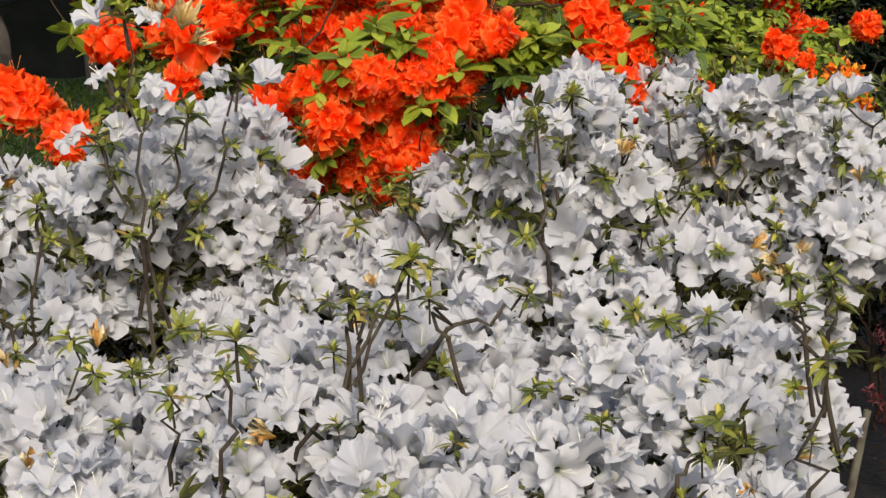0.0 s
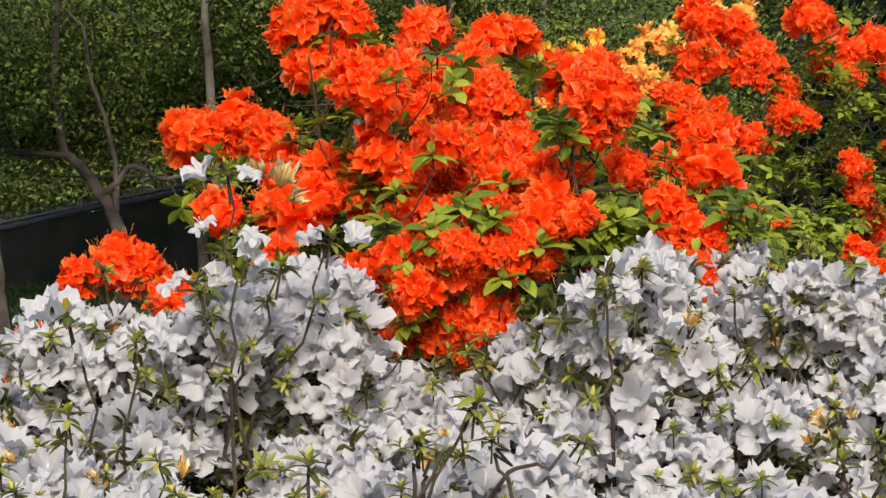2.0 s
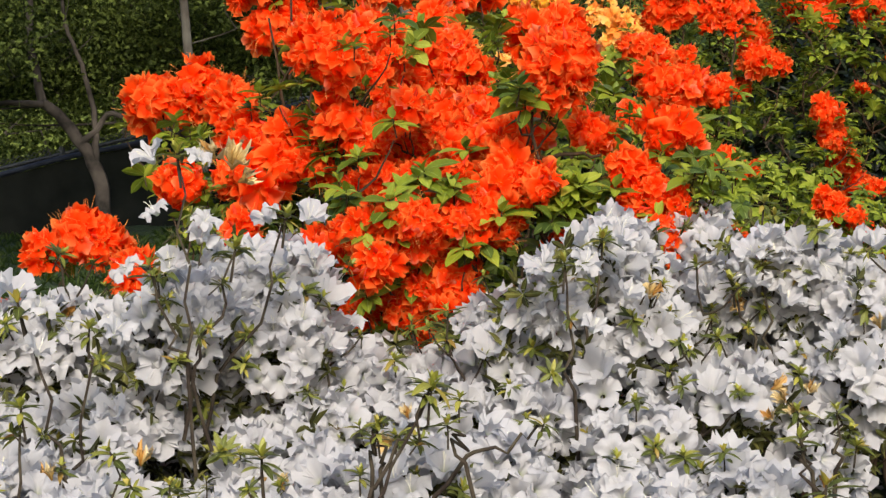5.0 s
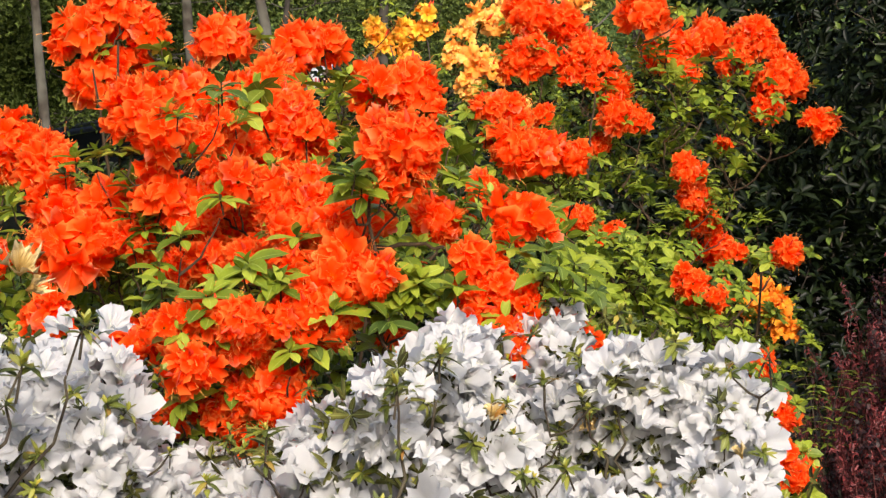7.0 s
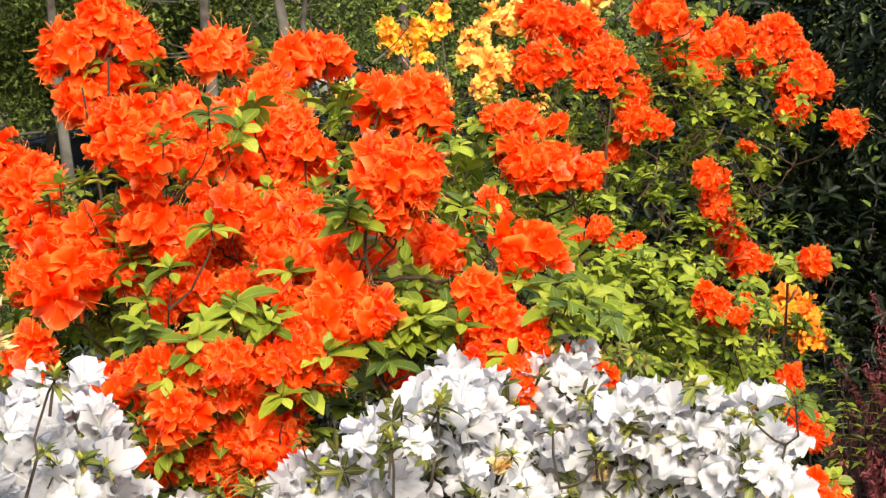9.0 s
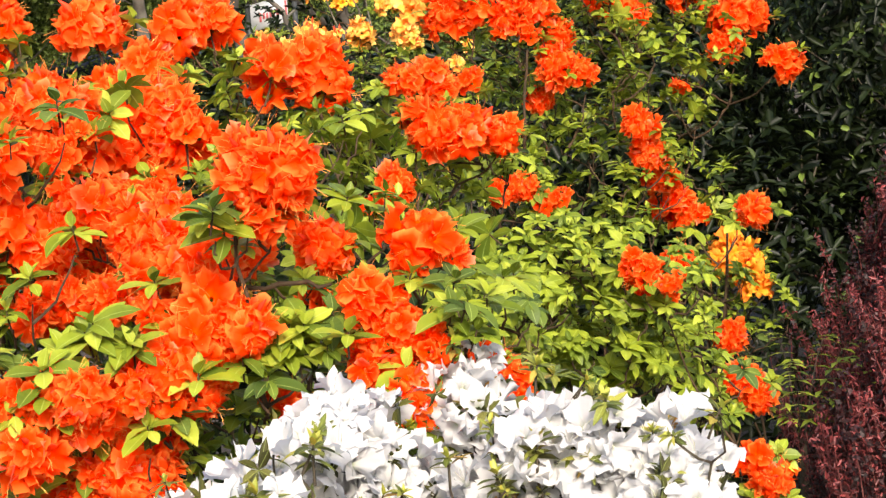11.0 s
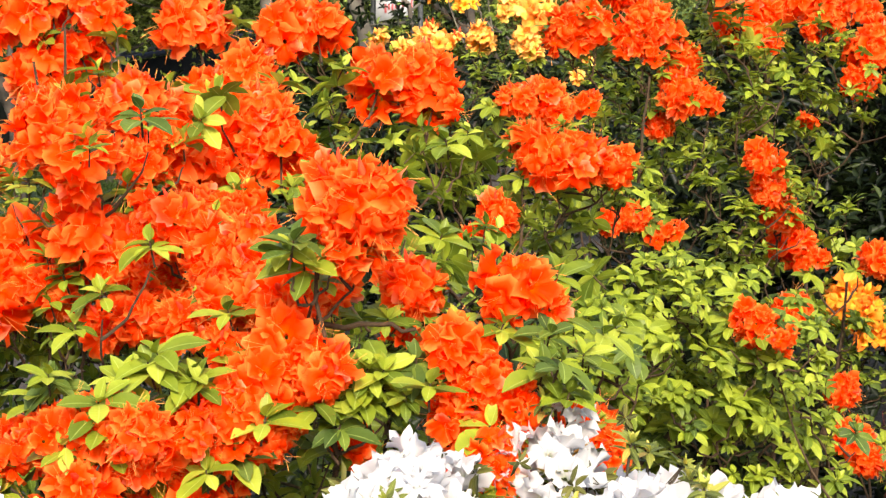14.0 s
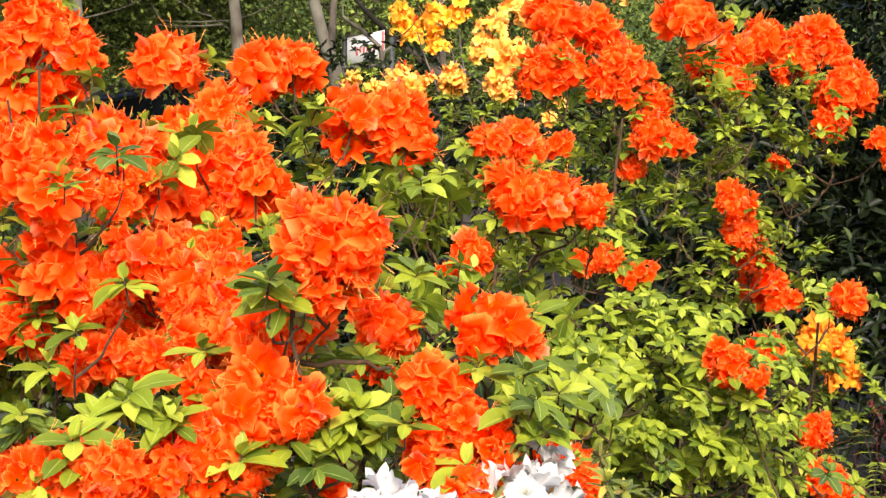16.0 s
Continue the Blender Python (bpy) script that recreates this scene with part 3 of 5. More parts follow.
NEAR_WHORLS = [
    (-0.100, 2.92, 1.49), (-0.130, 2.92, 1.47), (-0.230, 2.98, 1.46), (-0.250, 2.98, 1.44), (0.070, 2.93, 1.63),
    (0.090, 2.95, 1.65), (0.160, 3, 1.47), (0.180, 3.02, 1.44), (0.210, 3.05, 1.46), (-0.050, 2.93, 1.47),
    (-0.170, 3.3, 1.77), (-0.260, 3.3, 1.75), (0.240, 3.7, 1.73), (0.190, 3.7, 1.71), (-0.320, 3.4, 1.54),
    (-0.290, 3.4, 1.51), (-0.230, 3.5, 1.57), (-0.260, 3.5, 1.54), (-0.130, 3.7, 1.81), (-0.250, 3.9, 1.82),
    (-0.040, 4, 1.82), (0.020, 4.1, 1.82), (0.010, 4.1, 1.78), (-0.360, 4, 1.91), (-0.700, 3.6, 1.56),
    (-0.300, 2.95, 1.32), (-0.280, 2.95, 1.29), (-0.460, 3.5, 1.67), (-0.420, 3.5, 1.68), (-0.480, 3.5, 1.64),
    (0.130, 2.95, 1.41), (0.150, 3, 1.44),
]
LOW_WHORLS = [
    (0.400, 2.95, 1.49), (0.430, 3, 1.49), (0.410, 2.98, 1.45), (0.240, 2.95, 1.46), (0.210, 2.98, 1.44),
    (0.180, 3, 1.47), (0.220, 3.02, 1.48), (0.390, 3.05, 1.51), (0.460, 3.1, 1.5),
]
GAP_WHORLS = [
    (-0.23, 2.95, 1.47), (-0.12, 2.95, 1.48), (-0.04, 2.92, 1.47), (-0.17, 3.3, 1.6), (-0.32, 3.4, 1.55), (-0.23, 3.55, 1.68),
    (-0.23, 3.2, 1.74), (-0.15, 3.15, 1.79), (0.08, 2.9, 1.64), (0.15, 3.0, 1.46), (0.18, 3.0, 1.47), (0.02, 3.8, 1.7),
    (0.04, 4.1, 1.85), (0.02, 4.0, 1.79), (-0.05, 3.85, 1.82), (0.19, 4.0, 1.74), (0.27, 4.1, 1.73), (0.25, 3.1, 1.63),
    (0.27, 3.1, 1.51), (0.33, 3.05, 1.52), (0.38, 2.97, 1.48), (0.41, 2.95, 1.45), (0.18, 3.1, 1.52),
]
SIDE_WHORLS = [
    (0.14, 3.9, 1.72), (0.36, 4.5, 1.84), (-0.28, 3.3, 1.48), (-0.24, 3.3, 1.53), (-0.34, 3.4, 1.5), (0.13, 3.0, 1.42),
    (-0.09, 2.93, 1.5), (-0.02, 3.75, 1.65), (-0.17, 3.85, 1.8), (-0.1, 3.7, 1.65), (-0.25, 3.5, 1.65), (0.29, 4.2, 1.68),
    (0.38, 4.2, 1.72), (0.26, 4.2, 1.62), (0.4, 4.2, 1.6), (0.44, 4.2, 1.61), (0.23, 3.5, 1.56), (0.32, 3.7, 1.54),
    (0.48, 3.7, 1.51), (0.49, 3.3, 1.48), (0.45, 3.2, 1.46), (0.15, 3.0, 1.43), (0.1, 3.0, 1.59),
]
MOUNDS = [
    (-0.730, 2.62, 1.25, 0.080), (-0.680, 2.68, 1.22, 0.090), (-0.600, 2.68, 1.21, 0.090),
    (-0.810, 2.68, 1.08, 0.100), (-0.510, 2.62, 1.27, 0.060), (-0.540, 2.68, 1.2, 0.090), (-0.450, 2.57, 1.27, 0.080),
    (-0.390, 2.77, 1.32, 0.080), (-0.330, 2.77, 1.32, 0.080), (-0.320, 2.68, 1.24, 0.090),
    (-0.250, 2.77, 1.19, 0.070), (-0.290, 2.73, 1.13, 0.090), (-0.170, 2.88, 1.13, 0.090),
    (-0.060, 2.83, 1.12, 0.090), (0.030, 2.77, 1.23, 0.070), (0.120, 2.62, 1.3, 0.055), (0.200, 2.7, 1.35, 0.050),
    (0.230, 2.72, 1.22, 0.080), (0.320, 2.8, 1.23, 0.080), (0.390, 2.86, 1.34, 0.030), (0.440, 2.8, 1.28, 0.070),
    (0.500, 2.8, 1.28, 0.070), (0.540, 2.83, 1.26, 0.090), (0.610, 2.74, 1.27, 0.080),
]
MOUNDS += [
    (0.590, 2.62, 1.16, 0.080), (0.560, 2.76, 1.28, 0.070), (0.130, 2.77, 1.25, 0.070), (0.210, 2.73, 1.38, 0.045),
    (0.250, 2.77, 1.36, 0.050), (0.280, 2.77, 1.32, 0.050), (0.470, 2.74, 1.34, 0.050), (0.520, 2.76, 1.33, 0.050),
    (0.540, 2.74, 1.33, 0.055), (0.570, 2.74, 1.32, 0.060), (0.610, 2.7, 1.28, 0.060), (0.380, 2.96, 1.38, 0.022),
    (0.420, 2.99, 1.41, 0.020), (0.62, 2.73, 1.33, 0.05), (0.635, 2.7, 1.26, 0.06), (0.63, 2.66, 1.19, 0.06),
]
SPRIGS = [
    (-0.410, 2.39, 1.19, -0.410, 2.37, 1.54, 5), (-0.410, 2.41, 1.22, -0.460, 2.39, 1.38, 2),
    (-0.410, 2.44, 1.23, -0.340, 2.42, 1.4, 2), (-0.400, 2.56, 1.2, -0.280, 2.54, 1.44, 2),
    (-0.570, 2.29, 1.1, -0.620, 2.27, 1.34, 3), (-0.580, 2.32, 1.09, -0.530, 2.3, 1.3, 2),
    (0.150, 2.5, 1.17, 0.140, 2.48, 1.36, 3), (0.150, 2.59, 1.19, 0.200, 2.57, 1.39, 3),
    (0.480, 2.72, 1.13, 0.460, 2.7, 1.35, 3), (0.470, 2.72, 1.16, 0.410, 2.7, 1.31, 2),
    (0.560, 2.79, 1.12, 0.570, 2.77, 1.34, 3), (-0.120, 2.09, 1.11, -0.040, 2.07, 1.23, 0.000),
    (0.450, 2.18, 1.1, 0.430, 2.16, 1.18, 0.000),
]
SPRIGS += [
    (0.480, 2.18, 1.1, 0.480, 2.16, 1.18, 0.000), (0.000, 2.08, 1.14, -0.020, 2.06, 1.19, 0.000),
    (-0.000, 2.13, 1.14, 0.100, 2.11, 1.18, 0.000), (-0.120, 2.1, 1.13, -0.110, 2.08, 1.19, 0.000),
    (-0.110, 2.1, 1.13, -0.110, 2.08, 1.18, 0.000), (-0.190, 2.09, 1.01, -0.040, 2.07, 1.24, 0.000),
    (-0.270, 1.98, 1.02, -0.240, 1.96, 1.17, 0.000), (-0.320, 1.93, 1.03, -0.310, 1.91, 1.12, 0.000),
    (-0.600, 2.18, 1, -0.590, 2.16, 1.21, 0.000), (0.420, 2.03, 0.940, 0.440, 2.01, 1.11, 0.000),
    (0.440, 2.03, 1.09, 0.410, 2.01, 1.17, 0.000), (0.240, 1.88, 0.990, 0.270, 1.86, 1.04, 0.000),
    (-0.640, 1.98, 1.1, -0.620, 1.96, 1.17, 0.000),
]
SHOOTS = [
    (0.120, 3.01, 1.36, 0.100, 2.97, 1.6), (-0.460, 3.99, 1.55, -0.500, 3.95, 1.86),
    (-0.170, 3.04, 1.23, -0.170, 3, 1.35), (-0.280, 3.44, 1.67, -0.240, 3.4, 1.75),
    (-0.180, 3.04, 1.19, -0.180, 3, 1.34), (-0.330, 3.49, 1.41, -0.320, 3.45, 1.51),
    (0.100, 3.06, 1.52, 0.220, 3.02, 1.52), (0.630, 4.64, 1.58, 0.650, 4.6, 1.83),
    (-0.470, 4.02, 1.7, -0.450, 3.98, 1.92),
]
YELLOW_SHOOTS = [
    (0.280, 7.7, 1.81, 0.130, 7.72, 2.15), (0.340, 7.7, 1.87, 0.290, 7.72, 2.17), (0.310, 7.7, 2, 0.250, 7.72, 2.1),
]
YELLOW_WHORLS = [
    (0.120, 7.75, 2.34), (0.070, 7.75, 2.31), (0.160, 7.75, 2.29), (0.140, 7.75, 2.35), (0.010, 7.75, 2.22),
    (0.370, 7.75, 2.04), (0.370, 7.75, 2), (-0.040, 7.75, 1.99), (0.020, 7.75, 1.98), (0.280, 7.75, 1.84),
    (0.350, 7.75, 1.85), (0.520, 7.75, 2.28), (0.490, 7.75, 2.26),
]


# ---- ground ----
def ground_height(x, y):
    return np.interp(y, [-30, 7, 16, 21, 30, 60, 400], [0, 0, 0.32, 0.75, 1.3, 2.0, 4.0]) + 0.02 * np.sin(1.7 * x) * np.sin(1.3 * y + 1)


def build_ground():
    m, nodes, links, bsdf = material("soil_and_grass")
    tc, sep = nodes.new("ShaderNodeTexCoord"), nodes.new("ShaderNodeSeparateXYZ")
    links.new(tc.outputs["Object"], sep.inputs[0])
    edge = noise_tex(nodes, links, 0.9, 5)
    add = nodes.new("ShaderNodeMath")
    add.operation = "MULTIPLY_ADD"
    links.new(edge, add.inputs[0])
    add.inputs[1].default_value = 3.0
    slant = nodes.new("ShaderNodeMath")
    slant.operation = "MULTIPLY_ADD"
    links.new(sep.outputs[0], slant.inputs[0])
    slant.inputs[1].default_value = -3.0
    links.new(sep.outputs[1], slant.inputs[2])
    links.new(slant.outputs[0], add.inputs[2])
    sc = nodes.new("ShaderNodeMapRange")
    sc.inputs["From Min"].default_value, sc.inputs["From Max"].default_value = 22.0, 22.8
    links.new(add.outputs[0], sc.inputs["Value"])
    fine, coarse = noise_tex(nodes, links, 45, 8), noise_tex(nodes, links, 6, 4)
    soil = ramp(nodes, [(0.3, (0.01, 0.007, 0.005)), (0.55, (0.024, 0.016, 0.011)), (0.8, (0.05, 0.036, 0.026))])
    links.new(fine, soil.inputs[0])
    # lawn green, lowered so that its colour carries the shade of the trees
    grass = ramp(nodes, [(0.3, (0.012, 0.026, 0.006)), (0.7, (0.035, 0.066, 0.012))])
    links.new(coarse, grass.inputs[0])
    base = mix(nodes, links, "MIX", soil.outputs[0], grass.outputs[0], sc.outputs[0])
    links.new(base, bsdf.inputs["Base Color"])
    bsdf.inputs["Roughness"].default_value = 0.95
    bump(nodes, links, fine, 0.9, 0.03, bsdf)
    xs = np.concatenate([np.linspace(-400, -12, 14), np.linspace(-10, 10, 61), np.linspace(12, 400, 14)])
    ys = np.concatenate([np.linspace(-60, -4, 8), np.linspace(-3, 12, 61), np.linspace(13, 60, 30), np.linspace(80, 1200, 10)])
    X, Y = np.meshgrid(xs, ys, indexing="ij")
    Z = ground_height(X, Y) + np.where(np.abs(X) < 10, rng.normal(0, 0.012, X.shape), 0)
    me = mesh_np("ground", np.stack([X, Y, Z], -1).reshape(-1, 3), grid_faces(len(xs), len(ys))[:, ::-1], np.stack([X, Y], -1).reshape(-1, 2), [m])
    tagged(new("ground", me), "dark brown garden soil running into a mown lawn", "ground", kind="structure")


build_ground()


def build_litter():
    """Dead leaves, bark chips and bits of twig on the soil."""
    chips = [leaf(0.03, 0.014, 0.6, 0.4, 0, 40 + k, 4) for k in range(3)] + [tube([(0, 0, 0.003), (0.03, 0.004, 0.006), (0.07, 0, 0.003)], [0.002, 0.0022, 0.0012], 5)]
    n = 1500
    x, y = rng.uniform(0.2, 2.2, n), rng.uniform(1.6, 5.6, n)
    P = np.stack([x, y, ground_height(x, y) + 0.012], 1)
    pc = scatter(chips, P, frames_for(rng.normal(0, 0.25, (n, 3)) + [0, 0, 1], spins(n)), rng.uniform(0.5, 1.3, n))
    tagged(new("leaf_litter", to_mesh("leaf_litter", pc, [DRY_LEAF])), "scattered brown dead leaves on dark soil", "leaf litter", kind="stuff")


build_litter()


def build_grass():
    blades = [tuft(8, 0.11, 0.009, 60 + k, (0.7, 1.3)) for k in range(3)]
    n = 2500
    x, y = rng.uniform(-9, -2.5, n), rng.uniform(13.5, 20.5, n)
    keep = y - 3 * x > 24.5
    x, y = x[keep], y[keep]
    P = np.stack([x, y, ground_height(x, y) + 0.004], 1)
    pc = scatter(blades, P, frames_for(rng.normal(0, 0.15, P.shape) + [0, 0, 1], spins(len(P))), rng.uniform(0.6, 1.3, len(P)))
    tagged(new("grass", to_mesh("grass", pc, [GRASS_BLADE])), "short green lawn grass in shade of trees", "grass", kind="stuff")




build_grass()


# ---- the white azalea ----
def white_height(x, y):
    z = np.interp(y, [1.2, 1.5, 1.7, 1.9, 2.1, 2.4, 2.6, 2.75, 2.9, 3.1], [0.72, 0.9, 0.99, 1.04, 1.09, 1.11, 1.18, 1.2, 1.12, 0.85])
    for mx, my, mz, mr in MOUNDS:  # the slope below each of the upper mounds
        z = np.maximum(z, mz - 0.015 - 0.75 * np.hypot(x - mx, y - my))
    return z + 0.035 * np.sin(11 * x + 3 * np.sin(6 * y)) * np.sin(9 * y + 2 * x) + 0.02 * np.sin(23 * x + 1.3) * np.sin(19 * y)


def rim(x, y):
    """How far the bush has sunk at its rounded outer edge."""
    a = max(0.0, (-0.85 - x) / (0.55 + 0.08 * math.sin(7 * y))) ** 2 + max(0.0, (y - 2.55) / 0.45) ** 2 * max(0.0, min(1.0, (-0.6 - x) / 0.4)) + max(0.0, (1.95 - y) / 0.75) ** 2 + max(0.0, (x - 0.1) / 0.5) ** 2 * max(0.0, (1.9 - y) / 0.5)
    return a


def right_edge(y):
    return np.interp(y, [1.2, 2.0, 2.4, 2.75, 3.1], [0.29, 0.4, 0.5, 0.62, 0.58])


def white_spots():
    """Places and outward directions of the flowers, thinned so that none sit in one another."""
    spots = []

    taken = np.full((9000, 3), 1e6)
    clear = [(np.array(q[:3]), np.array(q[3:6]) - [0, 0, 0.02]) for q in SPRIGS if q[5] - q[2] > 0.14]

    def offer(p, n, gap):
        k = len(spots)
        d = taken[:k] - p
        for a, t in clear:  # nothing crowds a bare sprig
            f = min(1.0, max(0.0, (p[2] - a[2]) / (t[2] - a[2])))
            q = a + f * (t - a)
            if abs(p[0] - q[0]) < 0.024 and -0.08 < p[1] - q[1] < 0.02 and abs(p[2] - q[2]) < 0.03:
                return
        if k < 9000 and (k == 0 or (d * d).sum(1).min() > gap * gap):
            taken[k] = p
            spots.append((p, n))

    for x, y, z, r in MOUNDS:
        for _ in range(int(2600 * r)):
            d = rng.normal(0, 1, 3)
            d[2] = d[2] * 0.9 + 0.2
            d[1] -= 0.5
            d /= np.linalg.norm(d)
            offer(np.array([x, y, z]) + d * r * rng.uniform(0.75, 1.22), d + rng.normal(0, 0.3, 3) + [-0.05, -0.2, 0.5], 0.0305)
    heads = []
    for _ in range(9000):  # rounded clumps side by side, with gaps between them
        y = rng.uniform(1.2, 2.95)
        x = rng.uniform(-1.5, 0.72)
        r = rng.uniform(0.06, 0.1)
        if rim(x, y) > 1 or x > right_edge(y) - 0.03 or ((x + 0.36) / 0.14) ** 2 + ((y - 1.97) / 0.07) ** 2 < 1:
            continue
        if all((x - h[0]) ** 2 + (y - h[1]) ** 2 > (0.63 * (r + h[2])) ** 2 for h in heads):
            heads.append((x, y, r))
            z = white_height(x, y) + rng.uniform(-0.06, 0.035) - r - 0.55 * rim(x, y) ** 1.5
            side = max(0, 0.12 - (right_edge(y) - x))
            for _ in range(int(1900 * r)):
                d = rng.normal(0, 1, 3)
                d[2] = abs(d[2]) * 1.2 - 0.3
                d[1] -= 0.3
                d /= np.linalg.norm(d)
                offer(np.array([x, y, z - 0.8 * side]) + d * r * rng.uniform(0.8, 1.06), d + rng.normal(0, 0.3, 3) + [-0.05, -0.2, 0.5], 0.0325)
    for _ in range(1500):  # the flank that falls to the soil
        y = rng.uniform(1.6, 2.9)
        drop = rng.uniform(0, 1) ** 1.5 * 0.55
        n = np.array([1.0, -0.4, 0.2]) + rng.normal(0, 0.3, 3)
        offer(np.array([right_edge(y) + 0.06 * math.sin(6 * drop) - 0.25 * drop, y, white_height(0.3, y) - 0.1 - drop]), n / np.linalg.norm(n), 0.055)
    return spots


WILTED = [[((-0.34, 2.42, 1.52), 1.1), ((-0.365, 2.43, 1.535), 0.8), ((-0.33, 2.41, 1.5), 0.7)], [((-0.21, 2.03, 1.04), 0.8)], [((0.42, 2.19, 1.19), 0.55), ((0.45, 2.2, 1.2), 0.5), ((0.40, 2.18, 1.17), 0.45), ((0.43, 2.17, 1.18), 0.4), ((0.29, 2.56, 1.0), 0.5)]]
WHITE_BASES = [(-0.75, 2.4, 0.0), (-0.2, 2.35, 0.0), (0.32, 2.45, 0.0)]


def build_white():
    flowers = [join([flower(0.0305, 0.026, 5, 0.08 + 0.025 * k, 0.2, -0.3 + 0.1 * k, 300 + k, 5, 9, 0.08, 1.2), stamens(3, 0.034, 0.5, 0.0003, 1, 300 + k)]) for k in range(8)]
    distant = [flower(0.0305, 0.026, 5, 0.08 + 0.025 * k, 0.2, -0.3 + 0.1 * k, 300 + k, 4, 6, 0.09, 1.2) for k in range(8)]
    meshes = [to_mesh("flower", f, [WHITE_PETAL, WHITE_STAMEN]) for f in flowers]
    rosettes = [whorl(10, 0.032, 0.0075, 400 + k, (-0.25, 0.6), (0.1, 0.7), 5, 0, 1) for k in range(5)]
    rosette_meshes = [to_mesh("leaf_whorl", r, [OLIVE_LEAF, SPROUT, TWIG_BARK]) for r in rosettes]
    wilted = [flower(0.022, 0.026, 5, 0.1, 0.4, -0.7, 500 + k, 5, 7, 0.2, 1.0) for k in range(3)]
    wilted_meshes = [to_mesh("withered_flower", w, [WITHERED_PETAL]) for w in wilted]
    small = [tuft(7, 0.032, 0.011, 450 + k, (-0.3, 0.7)) for k in range(4)]
    spots = white_spots()
    labels = ["white azalea bush in full bloom with tall bare-stemmed sprigs", "white azalea bush in full bloom with a thin forked twig", "white azalea bush in full bloom beside bare soil"]
    for b, (base, label) in enumerate(zip(WHITE_BASES, labels)):
        bush = empty("azalea_bush", base, label, "azalea", "white azaleas")
        mine = [s for s in spots if int(np.argmin([abs(s[0][0] - w[0]) for w in WHITE_BASES])) == b]
        near = sorted(range(len(mine)), key=lambda i: mine[i][0][1] - 2.2 * mine[i][0][2])
        parts, rest = set(near[:300]), [i for i in near[300:]]
        for i in sorted(parts):
            p, n = mine[i]
            put("flower", meshes[i % 8], bush, p - 0.018 * n, frame_for(n + rng.normal(0, 0.2, 3), rng.uniform(0, 6.28)), rng.uniform(0.85, 1.15))
        if rest:
            pc = scatter(distant, [mine[i][0] - 0.02 * mine[i][1] for i in rest], frames_for([mine[i][1] + rng.normal(0, 0.2, 3) for i in rest], spins(len(rest))), rng.uniform(0.85, 1.15, len(rest)))
            put("blossom", to_mesh("blossom", shifted(pc, base), [WHITE_PETAL, WHITE_STAMEN]), bush, kind="stuff")
        # leaf rosettes that stand up between the flowers
        pick = [mine[i] for i in range(0, len(mine), 12)]
        for k, (p, n) in enumerate(pick):
            q = p + np.array([rng.normal(0, 0.02), rng.normal(0, 0.02) - 0.01, rng.uniform(0.0, 0.035)])
            put("leaf_whorl", rosette_meshes[k % 5], bush, q, frame_for(upward(n, 1.2), rng.uniform(0, 6.28)), rng.uniform(0.7, 1.1))
        for k, (p, n) in enumerate(mine[3::60]):
            put("withered_flower", wilted_meshes[k % 3], bush, p + 0.012 * n, frame_for(n + rng.normal(0, 0.5, 3), rng.uniform(0, 6.28)), rng.uniform(0.4, 0.75), "withered ochre flower")
        # inner leaves, coloured dark to deepen the shade in the gaps, and twigs
        P, N = np.array([s[0] for s in mine]), np.array([s[1] for s in mine])
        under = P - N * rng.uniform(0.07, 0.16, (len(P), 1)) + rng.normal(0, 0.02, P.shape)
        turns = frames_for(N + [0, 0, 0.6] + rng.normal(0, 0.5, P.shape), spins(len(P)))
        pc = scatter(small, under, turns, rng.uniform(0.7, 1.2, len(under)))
        put("inner_foliage", to_mesh("inner_foliage", shifted(pc, base), [INNER_SHADE_LEAF]), bush, kind="stuff")
        for p, s in WILTED[b]:
            put("withered_flower", wilted_meshes[rng.integers(3)], bush, p, frame_for((rng.normal(0, 0.6), -0.6, 0.5), rng.uniform(0, 6.28)), s, "withered ochre flower")
        stems = []
        for k in range(7):
            a = 2 * math.pi * k / 7 + b
            foot = np.array(base) + [0.06 * math.cos(a), 0.06 * math.sin(a), -0.03]
            top = np.array(base) + [0.3 * math.cos(a), 0.42 * math.sin(a), 0.85 + 0.1 * math.sin(3 * a)]
            P = curve_between(foot, top, 9, 0.12, 0.01)
            put("stem", to_mesh("stem", shifted(tube(P, np.linspace(0.014, 0.006, 9), 7), base), [STEM_BARK]), bush)
            stems += list(P[3:])
        twigs = branching(stems, [p - 0.03 * n for p, n in mine[::4]], base, 0.0034)
        put("twig_growth", to_mesh("twig_growth", shifted(join(twigs), base), [TWIG_BARK]), bush, kind="stuff")
        # forked dark shoots that stand a little above the flowers
        for k, (p, n) in enumerate(mine[5::80]):
            root = p + [rng.normal(0, 0.02), 0.03, -0.17]
            tip = p + [rng.normal(0, 0.035), rng.uniform(-0.05, 0.0), rng.uniform(0.03, 0.085)]
            P = curve_between(root, tip, 8, 0.04, 0.007)
            fork, ends = [tube(P, np.linspace(0.0026, 0.0014, 8), 5)], [(tip, 1.0)]
            for i in (3, 4, 5):
                if rng.random() < 0.75:
                    e = P[i] + [rng.choice([-1, 1]) * rng.uniform(0.025, 0.06), rng.uniform(-0.05, 0.01), rng.uniform(0.03, 0.08)]
                    fork.append(tube(curve_between(P[i], e, 5, 0.1, 0.002), np.linspace(0.0022, 0.0013, 5), 4))
                    ends.append((e, 0.75))
            put("forked_shoot", to_mesh("forked_shoot", shifted(join(fork), base), [TWIG_BARK]), bush)
            for e, s in ends:
                put("leaf_whorl", rosette_meshes[rng.integers(5)], bush, e, frame_for((rng.normal(0, 0.4), rng.normal(-0.2, 0.3), 1), rng.uniform(0, 6.28)), s * rng.uniform(0.75, 1.15))
